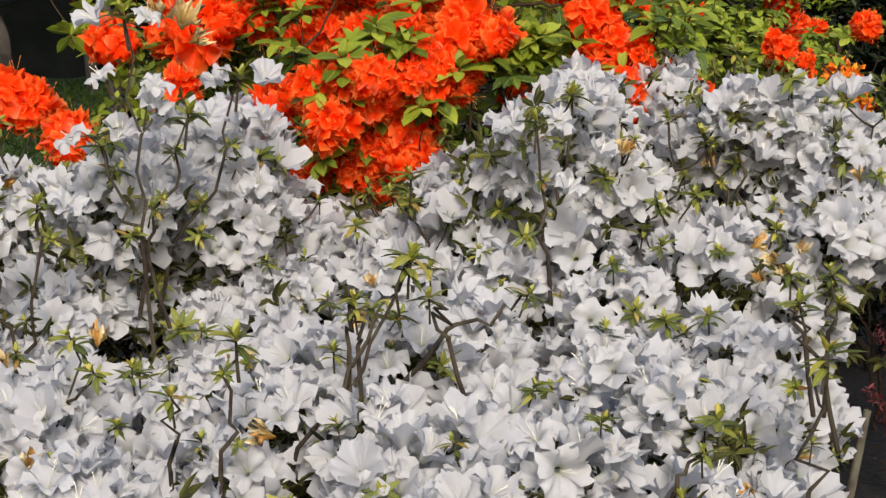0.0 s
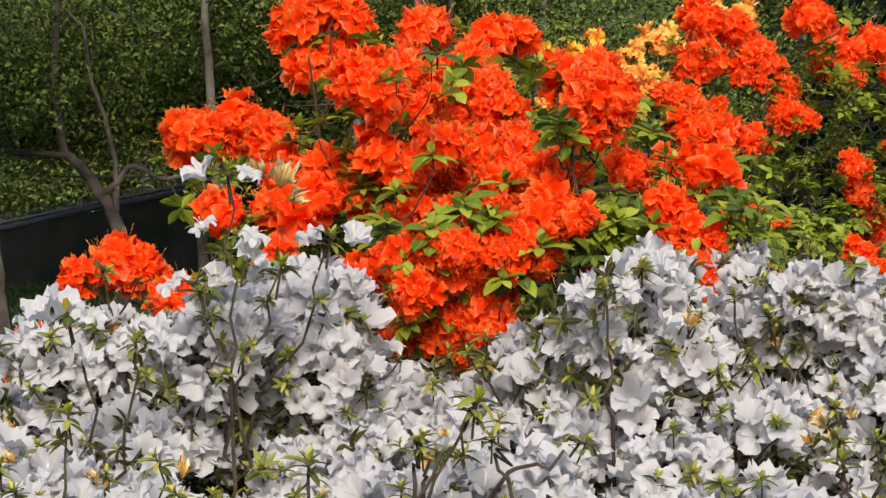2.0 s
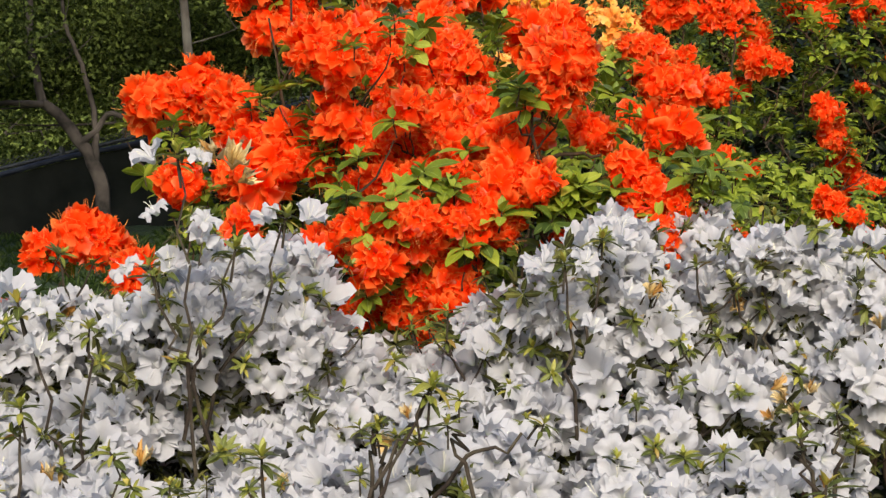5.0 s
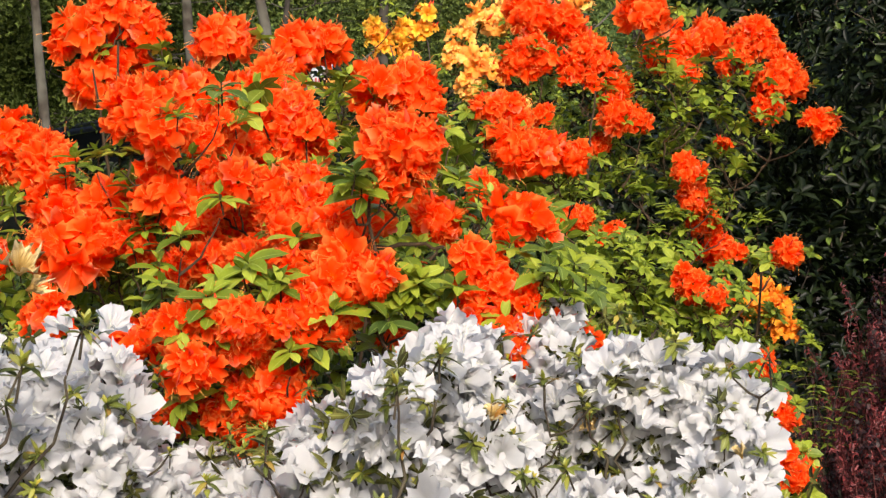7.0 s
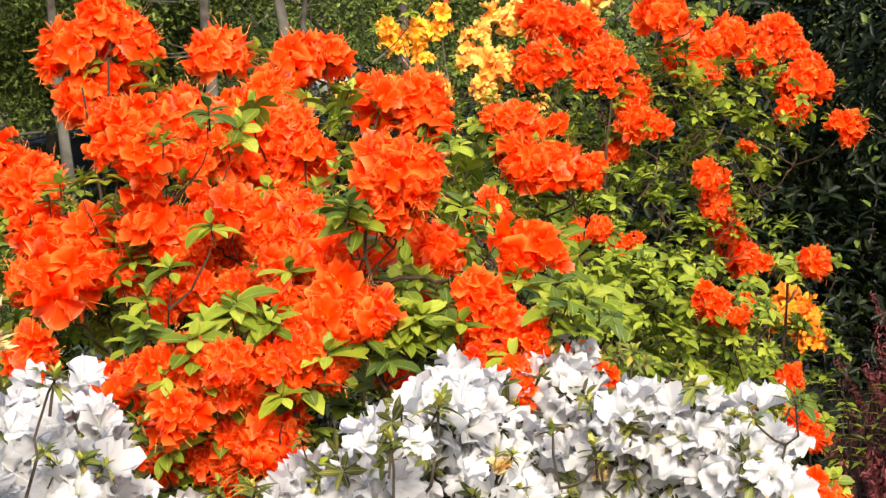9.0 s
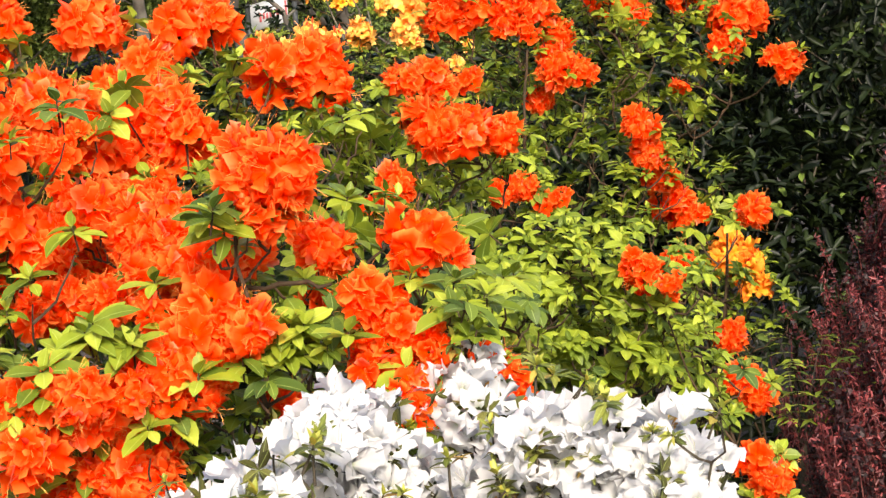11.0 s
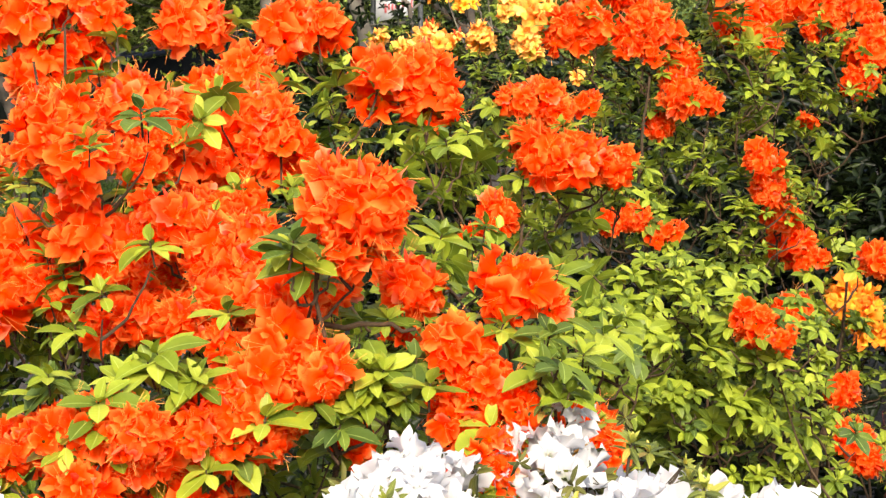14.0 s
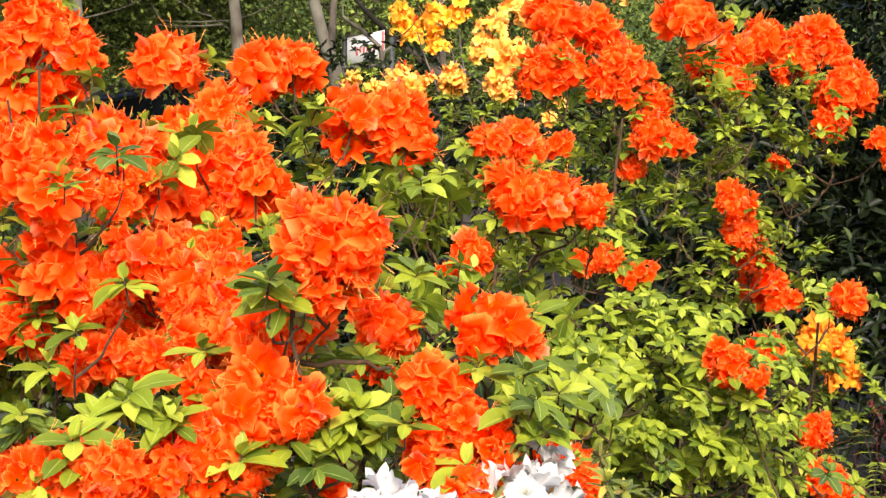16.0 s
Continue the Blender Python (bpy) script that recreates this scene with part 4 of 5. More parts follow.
        for sx, sy, sz, tx, ty, tz, count in SPRIGS:
            if int(np.argmin([abs(sx - w[0]) for w in WHITE_BASES])) != b:
                continue
            a, t = np.array([sx, sy, sz]), np.array([tx, ty, tz])
            P = np.concatenate([curve_between(a - 0.07 * (t - a) / np.linalg.norm(t - a) - [0, -0.02, 0.05], a, 3, 0, 0), curve_between(a, t, 8, 0.05, 0.008)[1:]])
            put("sprig", to_mesh("sprig", shifted(tube(P, np.linspace(0.0034, 0.0016, len(P)), 6), base), [TWIG_BARK]), bush)
            put("leaf_whorl", rosette_meshes[rng.integers(5)], bush, t, frame_for(upward(t - a, 0.2), rng.uniform(0, 6.28)), rng.uniform(1.1, 1.4) if tz - sz > 0.1 else rng.uniform(0.8, 1.0))
            for k in range(int(count)):
                side = np.array([(0.03, -0.03)[k % 2], 0.012 * math.sin(2 * k), -0.008 - 0.075 * (k // 2)])
                q = t + side * rng.uniform(0.8, 1.2)
                put("flower", meshes[rng.integers(8)], bush, q, frame_for(np.array([side[0] * 14, -0.35, 0.75]), rng.uniform(0, 6.28)), rng.uniform(0.75, 0.95))
            for f in (0.45, 0.7) if tz - sz > 0.14 else ():
                q = P[int(f * len(P))] + rng.normal(0, 0.012, 3)
                put("leaf_whorl", rosette_meshes[rng.integers(5)], bush, q, frame_for((rng.normal(0, 1), rng.normal(-0.5, 1), 0.8), 0), rng.uniform(0.5, 0.8))


build_white()


# ---- the orange and yellow azaleas ----
TRUSSES = [truss(600 + k, (13, 17, 15, 18, 14, 16)[k], buds=(0, 2, 0, 1, 0, 2)[k]) for k in range(6)]
LOOSE_TRUSSES = [truss(650 + k, (6, 7, 5)[k], 0.031, 0.034, 0.024, (1, 0, 2)[k], 0.2, 0.5) for k in range(3)]
TRUSS_MESHES = [to_mesh("flower_truss", t, [ORANGE_PETAL, STAMEN, BUD_PETAL, FRESH_LEAF, AZALEA_BARK]) for t in TRUSSES]
LOOSE_MESHES = [to_mesh("flower_truss", t, [ORANGE_PETAL, STAMEN, BUD_PETAL, FRESH_LEAF, AZALEA_BARK]) for t in LOOSE_TRUSSES]
WHORLS = [whorl(7, 0.058, 0.024, 700 + k, (-0.1, 0.45), (0.1, 0.6), 2, 0, 0, 6, 1.0) for k in range(6)]
WHORL_MESHES = [to_mesh("leaf_whorl", w, [FRESH_LEAF, FRESH_LEAF, AZALEA_BARK]) for w in WHORLS]
DEEP_WHORL_MESHES = [to_mesh("leaf_whorl", w, [DEEP_LEAF, FRESH_LEAF, AZALEA_BARK]) for w in WHORLS]


def build_azalea(base, label, heads, zones, near=(), petals=None, collar=2, leaf_scale=1.0, group="orange azaleas", deep=0.15, stems=7, reach=0.3, shoots=(), shoot_bark=None):
    """An azalea with flower heads at given places, leaves in whorls round them and in the zones (x, y, z, three radii, how many)."""
    bush = empty("azalea_bush", base, label, "azalea", group)
    meshes = TRUSS_MESHES if petals is None else [to_mesh("flower_truss", t, [petals, STAMEN, BUD_PETAL, FRESH_LEAF, AZALEA_BARK]) for t in TRUSSES[:1] + LOOSE_TRUSSES]
    centre = np.mean([h[:3] for h in heads], 0) - [0, -0.25, 0.45]
    whole = []
    for x, y, z, r in heads:  # a very large head is three that touch
        if r > 0.072 and petals is None:
            whole += [(x - 0.42 * r, y, z - 0.2 * r, 0.74 * r), (x + 0.42 * r, y + 0.01, z - 0.1 * r, 0.74 * r), (x, y - 0.01, z + 0.36 * r, 0.72 * r)]
        else:
            whole.append((x, y, z, r))
    heads = whole
    hold = []
    for k, (x, y, z, r) in enumerate(heads):
        p = np.array([x, y, z])
        n = p - centre
        n = upward(n / np.linalg.norm(n) + rng.normal(0, 0.25, 3) + [0, -0.35, 0], 0.35)
        pool = LOOSE_MESHES if r < 0.036 and petals is None else meshes
        put("flower_truss", pool[k % len(pool)], bush, p - 0.012 * n, frame_for(n, rng.uniform(0, 6.28)), max(0.6 if r < 0.036 else 0.45, r / 0.054))
        hold.append(p - 0.07 * n)
        for _ in range(collar):
            d = rng.normal(0, 1, 3) * [1, 0.6, 0.6] - [0, -0.5, 0.5]
            near = list(near) + [tuple(p + d / np.linalg.norm(d) * r * rng.uniform(1.0, 1.5))]
    spots = [(np.array(p), 1.0) for p in near]
    for x, y, z, a, b, c, count in zones:
        for _ in range(count):
            d = rng.normal(0, 1, 3)
            d /= np.linalg.norm(d)
            spots.append((np.array([x, y, z]) + d * [a, b, c] * rng.uniform(0.35, 1.0) ** 0.5, rng.uniform(0.75, 1.05)))
    order = sorted(range(len(spots)), key=lambda i: spots[i][0][1])
    for j, i in enumerate(order):
        p, s = spots[i]
        n = upward((p - centre) / np.linalg.norm(p - centre) + rng.normal(0, 0.3, 3), 1.8)
        if j < 300:
            pool = DEEP_WHORL_MESHES if rng.random() < deep else WHORL_MESHES
            put("leaf_whorl", pool[i % 6], bush, p, frame_for(n, rng.uniform(0, 6.28)), s * leaf_scale * rng.uniform(0.75, 1.1))
    rest = order[300:]
    if rest:
        pc = scatter(WHORLS, [spots[i][0] for i in rest], [frame_for(upward(rng.normal(0, 0.5, 3), 1.0), rng.uniform(0, 6.28)) for i in rest], [spots[i][1] * leaf_scale * rng.uniform(0.75, 1.1) for i in rest])
        put("foliage", to_mesh("foliage", shifted(pc, base), [FRESH_LEAF, FRESH_LEAF, AZALEA_BARK]), bush, kind="stuff")
    grown = []
    top = max(h[2] for h in heads)
    for k in range(stems):
        a = 2 * math.pi * (k + 0.3) / stems
        foot = np.array(base) + [0.07 * math.cos(a), 0.07 * math.sin(a), -0.03]
        end = np.array([centre[0], centre[1], 0]) + [reach * math.cos(a), reach * 0.8 * math.sin(a), top * (0.6 + 0.08 * math.sin(2.3 * a))]
        P = curve_between(foot, end, 10, 0.1, 0.012)
        put("stem", to_mesh("stem", shifted(tube(P, np.linspace(0.008, 0.003, 10), 7), base), [AZALEA_BARK]), bush)
        grown += list(P[3:])
    for k, (sx, sy, sz, tx, ty, tz) in enumerate(shoots):
        P = curve_between((sx, sy, sz), (tx, ty, tz), 7, 0.02, 0.003)
        put("shoot", to_mesh("shoot", shifted(tube(P, np.linspace(0.0042, 0.0026, 7), 6), base), [shoot_bark or AZALEA_BARK]), bush)
    ends = hold + [spots[i][0] - [0, 0, 0.04] for i in order[::2]]
    put("twig_growth", to_mesh("twig_growth", shifted(join(branching(grown, ends, base, 0.0032)), base), [AZALEA_BARK]), bush, kind="stuff")
    return bush


def between(heads):
    """Further heads half-way between neighbours, set a little deeper."""
    out = []
    for i, a in enumerate(heads):
        near = sorted((math.dist(a[:3], b[:3]), j) for j, b in enumerate(heads) if j != i)[:2]
        for dist, j in near:
            if i < j and dist < 0.2:
                b = heads[j]
                out.append(tuple((p + q) / 2 + o for p, q, o in zip(a[:3], b[:3], (0, 0.035, -0.01))) + ((a[3] + b[3]) * 0.46,))
    return out


build_azalea((-0.1, 3.45, 0.0), "large orange-red azalea bush in full bloom with bright green leaves", TOP + HEART + LOW + DEEPER + FILL + DROOP + FRINGE + between(HEART[14:19] + LOW[:6] + LOW[11:]),
             [(-0.35, 3.75, 1.35, 0.4, 0.2, 0.25, 130), (0.1, 3.6, 1.4, 0.3, 0.25, 0.3, 130), (-0.55, 3.8, 1.5, 0.25, 0.2, 0.2, 60), (0.1, 4.25, 1.68, 0.2, 0.12, 0.12, 40), (0.3, 3.3, 1.35, 0.15, 0.2, 0.15, 40), (-0.2, 4.0, 1.2, 0.6, 0.15, 0.45, 240)],
             NEAR_WHORLS + LOW_WHORLS + GAP_WHORLS + SIDE_WHORLS, stems=9, collar=1, shoots=SHOOTS)
build_azalea((0.62, 4.5, 0.0), "spreading azalea bush with pale green leaves and few orange flowers", BACKA[:8],
             [(0.7, 4.2, 1.3, 0.26, 0.2, 0.2, 230), (0.45, 3.75, 1.36, 0.16, 0.25, 0.14, 70), (0.4, 4.4, 1.6, 0.25, 0.15, 0.15, 90), (0.8, 4.3, 1.1, 0.25, 0.2, 0.2, 120), (0.6, 4.6, 0.95, 0.45, 0.2, 0.4, 200)], collar=2, deep=0.05, leaf_scale=0.85)
build_azalea((0.95, 5.5, 0.0), "tall orange azalea bush with flowers along its outer branches", BACKA[8:] + BACKB + BACKC,
             [(0.85, 5.35, 1.5, 0.3, 0.2, 0.2, 130), (0.75, 5.4, 1.85, 0.35, 0.2, 0.2, 130), (1.15, 5.7, 1.8, 0.25, 0.2, 0.2, 80), (1.05, 5.3, 1.15, 0.25, 0.2, 0.15, 90), (0.8, 5.75, 1.3, 0.6, 0.15, 0.6, 240)], collar=2, leaf_scale=0.85, stems=9)
build_azalea((1.4, 5.8, 0.0), "small amber-yellow azalea with one drooping branch of flowers", AMBER, [(1.4, 5.75, 1.1, 0.12, 0.1, 0.15, 25)], petals=AMBER_PETAL, group="yellow azaleas", leaf_scale=0.8, stems=4, reach=0.1)
build_azalea((0.25, 8.0, 0.0), "golden yellow azalea with thin upright stems", YELLOW, [(0.25, 8.0, 1.75, 0.25, 0.1, 0.15, 20)], YELLOW_WHORLS, petals=YELLOW_PETAL, group="yellow azaleas", collar=0, leaf_scale=0.9, stems=4, reach=0.12, shoots=YELLOW_SHOOTS, shoot_bark=STEM_BARK)
build_azalea((0.6, 7.3, 0.0), "pale peach and yellow azalea in bloom", PEACH, [(0.6, 7.4, 1.85, 0.4, 0.2, 0.3, 90)], petals=PEACH_PETAL, group="yellow azaleas", leaf_scale=0.9, stems=6)


# ---- shrubs beside and behind ----
def small_leaves(length, width, k):
    return [kite(length, width, 0.1 + 0.1 * i, 0.15 + 0.1 * i) for i in range(k)]


def build_barberry():
    base = np.array([1.45, 4.5, 0.0])
    bush = empty("barberry_bush", base, "purple-leaved barberry bush with upright reddish shoots", "barberry")
    leaves, shoots = small_leaves(0.015, 0.01, 4), []
    tips = [blade(0.019, 0.0075, 0.1 + 0.1 * i, 0.2) for i in range(4)]
    P, T, P2, T2 = [], [], [], []
    left = lambda y: np.interp(y, [3.4, 3.6, 4.15, 5.0, 5.6], [1.08, 1.1, 1.17, 1.44, 1.62])
    clumps = []
    for _ in range(110):
        y = rng.uniform(3.85, 5.6)
        clumps.append((left(y) + rng.uniform(0, 1) ** 1.7 * 1.1, y, rng.normal(0, 0.06)))
    for k in range(880):
        cx, y, lift = clumps[k % 110]
        x, y = cx + rng.normal(0, 0.05), y + rng.normal(0, 0.05)
        edge = min(1, max(0, x - left(y)) / 0.26)
        top = np.interp(y, [3.4, 4.0, 4.4, 5.0, 5.6], [0.93, 1.03, 1.1, 1.24, 1.3]) + 0.16 * edge - 0.42 * (1 - edge) ** 2 + lift + rng.normal(0, 0.03)
        low = top - rng.uniform(0.16, 0.38)
        a = np.array([x + rng.normal(0, 0.05), y, low])
        b = np.array([x + rng.normal(-0.03, 0.06), y + rng.normal(0, 0.08), top])
        c = curve_between(a, b, 5, 0.02, 0.006)
        shoots.append(tube(c, np.linspace(0.0028, 0.0012, 5), 4))
        for s in np.linspace(0.05, 1, 16):
            i = min(3, int(s * 4))
            q = c[i] + (c[i + 1] - c[i]) * (s * 4 - i)
            for _ in range(7):
                d = rng.normal(0, 1, 3) + [0, 0, 0.5]
                tip = s > 0.4 and k % 3 < 2
                (P2 if tip else P).append(q + (0.008 if tip else 0.015) * d)
                (T2 if tip else T).append(frame_for(d * ([1, 1, 0.25] if tip else [1, 1, 1]), rng.uniform(0, 6.28)))
    pc = scatter(leaves, P, T, rng.uniform(0.6, 1.25, len(P)))
    put("young_growth", to_mesh("young_growth", shifted(scatter(tips, P2, T2, rng.uniform(0.55, 1.0, len(P2))), base), [RED_LEAF]), bush, label="red young shoot tips", kind="stuff")
    put("foliage", to_mesh("foliage", shifted(pc, base), [PURPLE_LEAF]), bush, kind="stuff")
    put("shoot_growth", to_mesh("shoot_growth", shifted(join(shoots), base), [bark_material("red_bark", (0.04, 0.01, 0.01), (0.1, 0.02, 0.02), 60, moss=(0.07, 0.022, 0.02))]), bush, kind="stuff")
    for k in range(6):
        foot = base + [rng.normal(0, 0.1), rng.normal(0, 0.25), -0.03]
        c = curve_between(foot, foot + [rng.normal(0, 0.2), rng.normal(0, 0.4), 0.8], 6, 0.05, 0.01)
        put("stem", to_mesh("stem", shifted(tube(c, np.linspace(0.012, 0.004, 6), 6), base), [STEM_BARK]), bush)


build_barberry()


def leaf_cloud(n, centre, radii, shell=0.5):
    d = rng.normal(0, 1, (n, 3))
    d /= np.linalg.norm(d, axis=1)[:, None]
    return np.asarray(centre) + d * np.asarray(radii) * (rng.uniform(shell ** 3, 1, n) ** (1 / 3))[:, None], d


def build_evergreen(base, label, clouds, leaf_size=0.058, mat=None, trunk_h=1.8, name="evergreen_shrub"):
    base = np.array(base, float)
    bush = empty(name, base, label, "shrub")
    leaves = [tuft(5, leaf_size, leaf_size * 0.42, 950 + k, (-0.2, 0.8)) for k in range(4)]
    P, T, ends = [], [], []
    for n, c, r in clouds:
        p, d = leaf_cloud(n, c, r)
        P += list(p)
        T += list(frames_for(d + rng.normal(0, 0.4, d.shape) + [0, 0, 0.5], spins(len(p))))
        ends += list(p[::12])
    pc = scatter(leaves, P, T, rng.uniform(0.7, 1.2, len(P)))
    put("foliage", to_mesh("foliage", shifted(pc, base), [mat or GLOSSY_SHADE_LEAF]), bush, kind="stuff")
    grown = []
    for k in range(5):
        a = 2 * math.pi * k / 5
        foot = base + [0.1 * math.cos(a), 0.1 * math.sin(a), -0.05]
        c = curve_between(foot, base + [0.5 * math.cos(a), 0.5 * math.sin(a), trunk_h], 9, 0.08, 0.02)
        put("stem", to_mesh("stem", shifted(tube(c, np.linspace(0.018, 0.006, 9), 7), base), [TWIG_BARK]), bush)
        grown += list(c[2:])
    put("twig_growth", to_mesh("twig_growth", shifted(join(branching(grown, ends, base, 0.012)), base), [TWIG_BARK]), bush, kind="stuff")


# The leaf colour of these shrubs already holds the shade they stand in.
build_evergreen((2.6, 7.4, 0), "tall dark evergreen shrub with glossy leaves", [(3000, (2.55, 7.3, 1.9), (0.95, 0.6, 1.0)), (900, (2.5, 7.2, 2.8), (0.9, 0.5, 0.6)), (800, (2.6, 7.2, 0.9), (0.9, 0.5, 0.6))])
build_evergreen((1.75, 6.9, 0), "dark leafy shrub in deep shade behind the azaleas", [(900, (1.6, 6.9, 0.8), (0.75, 0.35, 0.8)), (500, (1.3, 7.3, 1.4), (0.6, 0.35, 0.6))], 0.065, GLOSSY_SHADE_LEAF, 1.2, name="shade_shrub")
build_evergreen((1.7, 9.3, 0.05), "loose green shrub with thin dark stems in shade", [(900, (1.75, 9.3, 1.6), (0.7, 0.5, 0.7)), (300, (1.5, 9.6, 0.9), (0.7, 0.4, 0.6))], 0.06, GLOSSY_SHADE_LEAF, name="shade_shrub")
build_evergreen((0.9, 10.5, 0.1), "dark shrub mass in shade", [(900, (0.9, 10.5, 1.3), (1.4, 0.6, 0.9)), (600, (-0.6, 11, 1.2), (0.9, 0.6, 0.8))], 0.08, GLOSSY_SHADE_LEAF, 1.0, name="shade_shrub")
build_evergreen((-0.2, 6.6, 0.0), "low dark green shrub in the shade of the azaleas", [(1100, (-0.3, 6.6, 0.8), (1.1, 0.4, 0.75)), (500, (0.9, 6.4, 0.7), (0.5, 0.3, 0.6))], 0.07, GLOSSY_SHADE_LEAF, 0.8, name="shade_shrub")
build_evergreen((3.2, 10.5, 0.1), "dark tall shrub behind the garden bed", [(3000, (3.3, 10.5, 1.9), (1.8, 0.7, 1.7))], 0.09, GLOSSY_SHADE_LEAF)


def build_fern():
    base = np.array([1.3, 4.9, 0.8])
    plant = empty("fern", base, "green fern beside the barberry", "fern")
    for k in range(9):
        a = 2 * math.pi * k / 9 + 0.2
        L = rng.uniform(0.22, 0.34)
        spine = np.array([[math.cos(a) * L * t, math.sin(a) * L * t, 0.26 * math.sin(2.2 * t)] for t in np.linspace(0, 1, 14)])
        out = [tube(spine, np.linspace(0.002, 0.0006, 14), 3)]
        side = np.array([-math.sin(a), math.cos(a), 0])
        for i in range(2, 14):
            for s in (-1, 1):
                ll = 0.06 * (1 - i / 14) + 0.008
                x = side * s * 0.9 + np.array([math.cos(a), math.sin(a), 0]) * 0.45
                x /= np.linalg.norm(x)
                z = np.array([0, 0, 1.0])
                y = np.cross(z, x)
                out.append(leaf(ll, 0.014, 0.4, 0.2, 1, i, 3).moved(np.stack([x, y, z], 1), spine[i]))
        put("frond", to_mesh("frond", join(out), [TWIG_BARK, FRESH_LEAF]), plant)
    c = tube([(0, 0, -0.82), (0, 0, -0.3), (0, 0, 0.01)], [0.02, 0.015, 0.01], 6)
    put("crown", to_mesh("crown", c, [TWIG_BARK]), plant)


build_fern()


# ---- fence and trees far behind ----
def box(cx, cy, cz, sx, sy, sz, m=0):
    V = np.array([(x, y, z) for x in (-1, 1) for y in (-1, 1) for z in (-1, 1)], float) * [sx / 2, sy / 2, sz / 2] + [cx, cy, cz]
    F = [(0, 1, 3, 2), (4, 6, 7, 5), (0, 4, 5, 1), (2, 3, 7, 6), (0, 2, 6, 4), (1, 5, 7, 3)]
    return Piece(V, F, [(0, 0)] * 8, m)


FENCE_STEEL = plain_material("fence_steel", (0.035, 0.038, 0.042), (0.075, 0.08, 0.085), 30, 0.6, 0.5)
SCREEN = plain_material("fence_screen", (0.012, 0.014, 0.012), (0.024, 0.026, 0.022), 3, 0.9, spec=0.05)
DARK_SCREEN = plain_material("dark_screen", (0.008, 0.01, 0.012), (0.018, 0.02, 0.024), 3, 0.9, spec=0.05)
SCREEN_HEM = plain_material("screen_hem", (0.016, 0.02, 0.034), (0.03, 0.036, 0.055), 8, 0.8)


def build_fence():
    base = np.array([-5.5, 21.0, 0.75])
    fence = empty("fence", base, "chain-link fence hung with dark cloth screens", "fence")
    xs = np.arange(-10.2, -2.4, 1.55)

    def top(x):
        return 1.36 + (x + 7) * 0.21

    def at(x):
        return 21.0 + (x + 5.5) * 0.25

    for k, x in enumerate(xs):
        put("post", to_mesh("post", shifted(tube([(x, at(x), 0.4), (x, at(x), top(x) * 0.6), (x, at(x), top(x) + 0.1)], [0.035] * 3, 8), base), [FENCE_STEEL]), fence)
        if k + 1 < len(xs):
            x2 = xs[k + 1]
            put("top_rail", to_mesh("top_rail", shifted(tube([(x, at(x), top(x) + 0.02), ((x + x2) / 2, (at(x) + at(x2)) / 2, (top(x) + top(x2)) / 2 + 0.02), (x2, at(x2), top(x2) + 0.02)], [0.025] * 3, 6), base), [FENCE_STEEL]), fence)
            n, m = 14, 7
            V = []
            for i in range(n):
                f = i / (n - 1)
                xx = x + (x2 - x) * f
                for j in range(m):
                    g = j / (m - 1)
                    V.append((xx, at(xx) - 0.05 - 0.025 * math.sin(9 * f + 3 * g) * (1 - g * 0.6), 0.55 + g * (top(xx) - 0.62 - 0.02 * math.sin(math.pi * f))))
            U = [(i / n, j / m) for i in range(n) for j in range(m)]
            panel = put("screen", to_mesh("screen", shifted(Piece(V, grid_faces(n, m), U), base), [DARK_SCREEN if k in (0, 1, 4) else SCREEN]), fence)
            hem = tube([(x, at(x) - 0.06, top(x) - 0.03), ((x + x2) / 2, (at(x) + at(x2)) / 2 - 0.06, (top(x) + top(x2)) / 2 - 0.06), (x2, at(x2) - 0.06, top(x2) - 0.03)], [0.035] * 3, 6)
            put("hem", to_mesh("hem", shifted(hem, base), [SCREEN_HEM]), panel)
            wires = []
            for i in range(26):
                for s in (-1, 1):
                    xa = x + (x2 - x) * i / 26
                    xb = min(max(xa + s * 0.16, x), x2)
                    wires.append(tube([(xa, at(xa), top(xa) - 0.05), ((xa + xb) / 2, at(xa), top(xa) + 0.05), (xb, at(xb), top(xb) + 0.12)], [0.004] * 3, 3))
            put("wire_mesh", to_mesh("wire_mesh", shifted(join(wires), base), [FENCE_STEEL]), fence, kind="stuff")


build_fence()

TREE_LEAVES = [kite(0.085, 0.05, 0.1 + 0.08 * k, 0.1 + 0.1 * k) for k in range(4)]


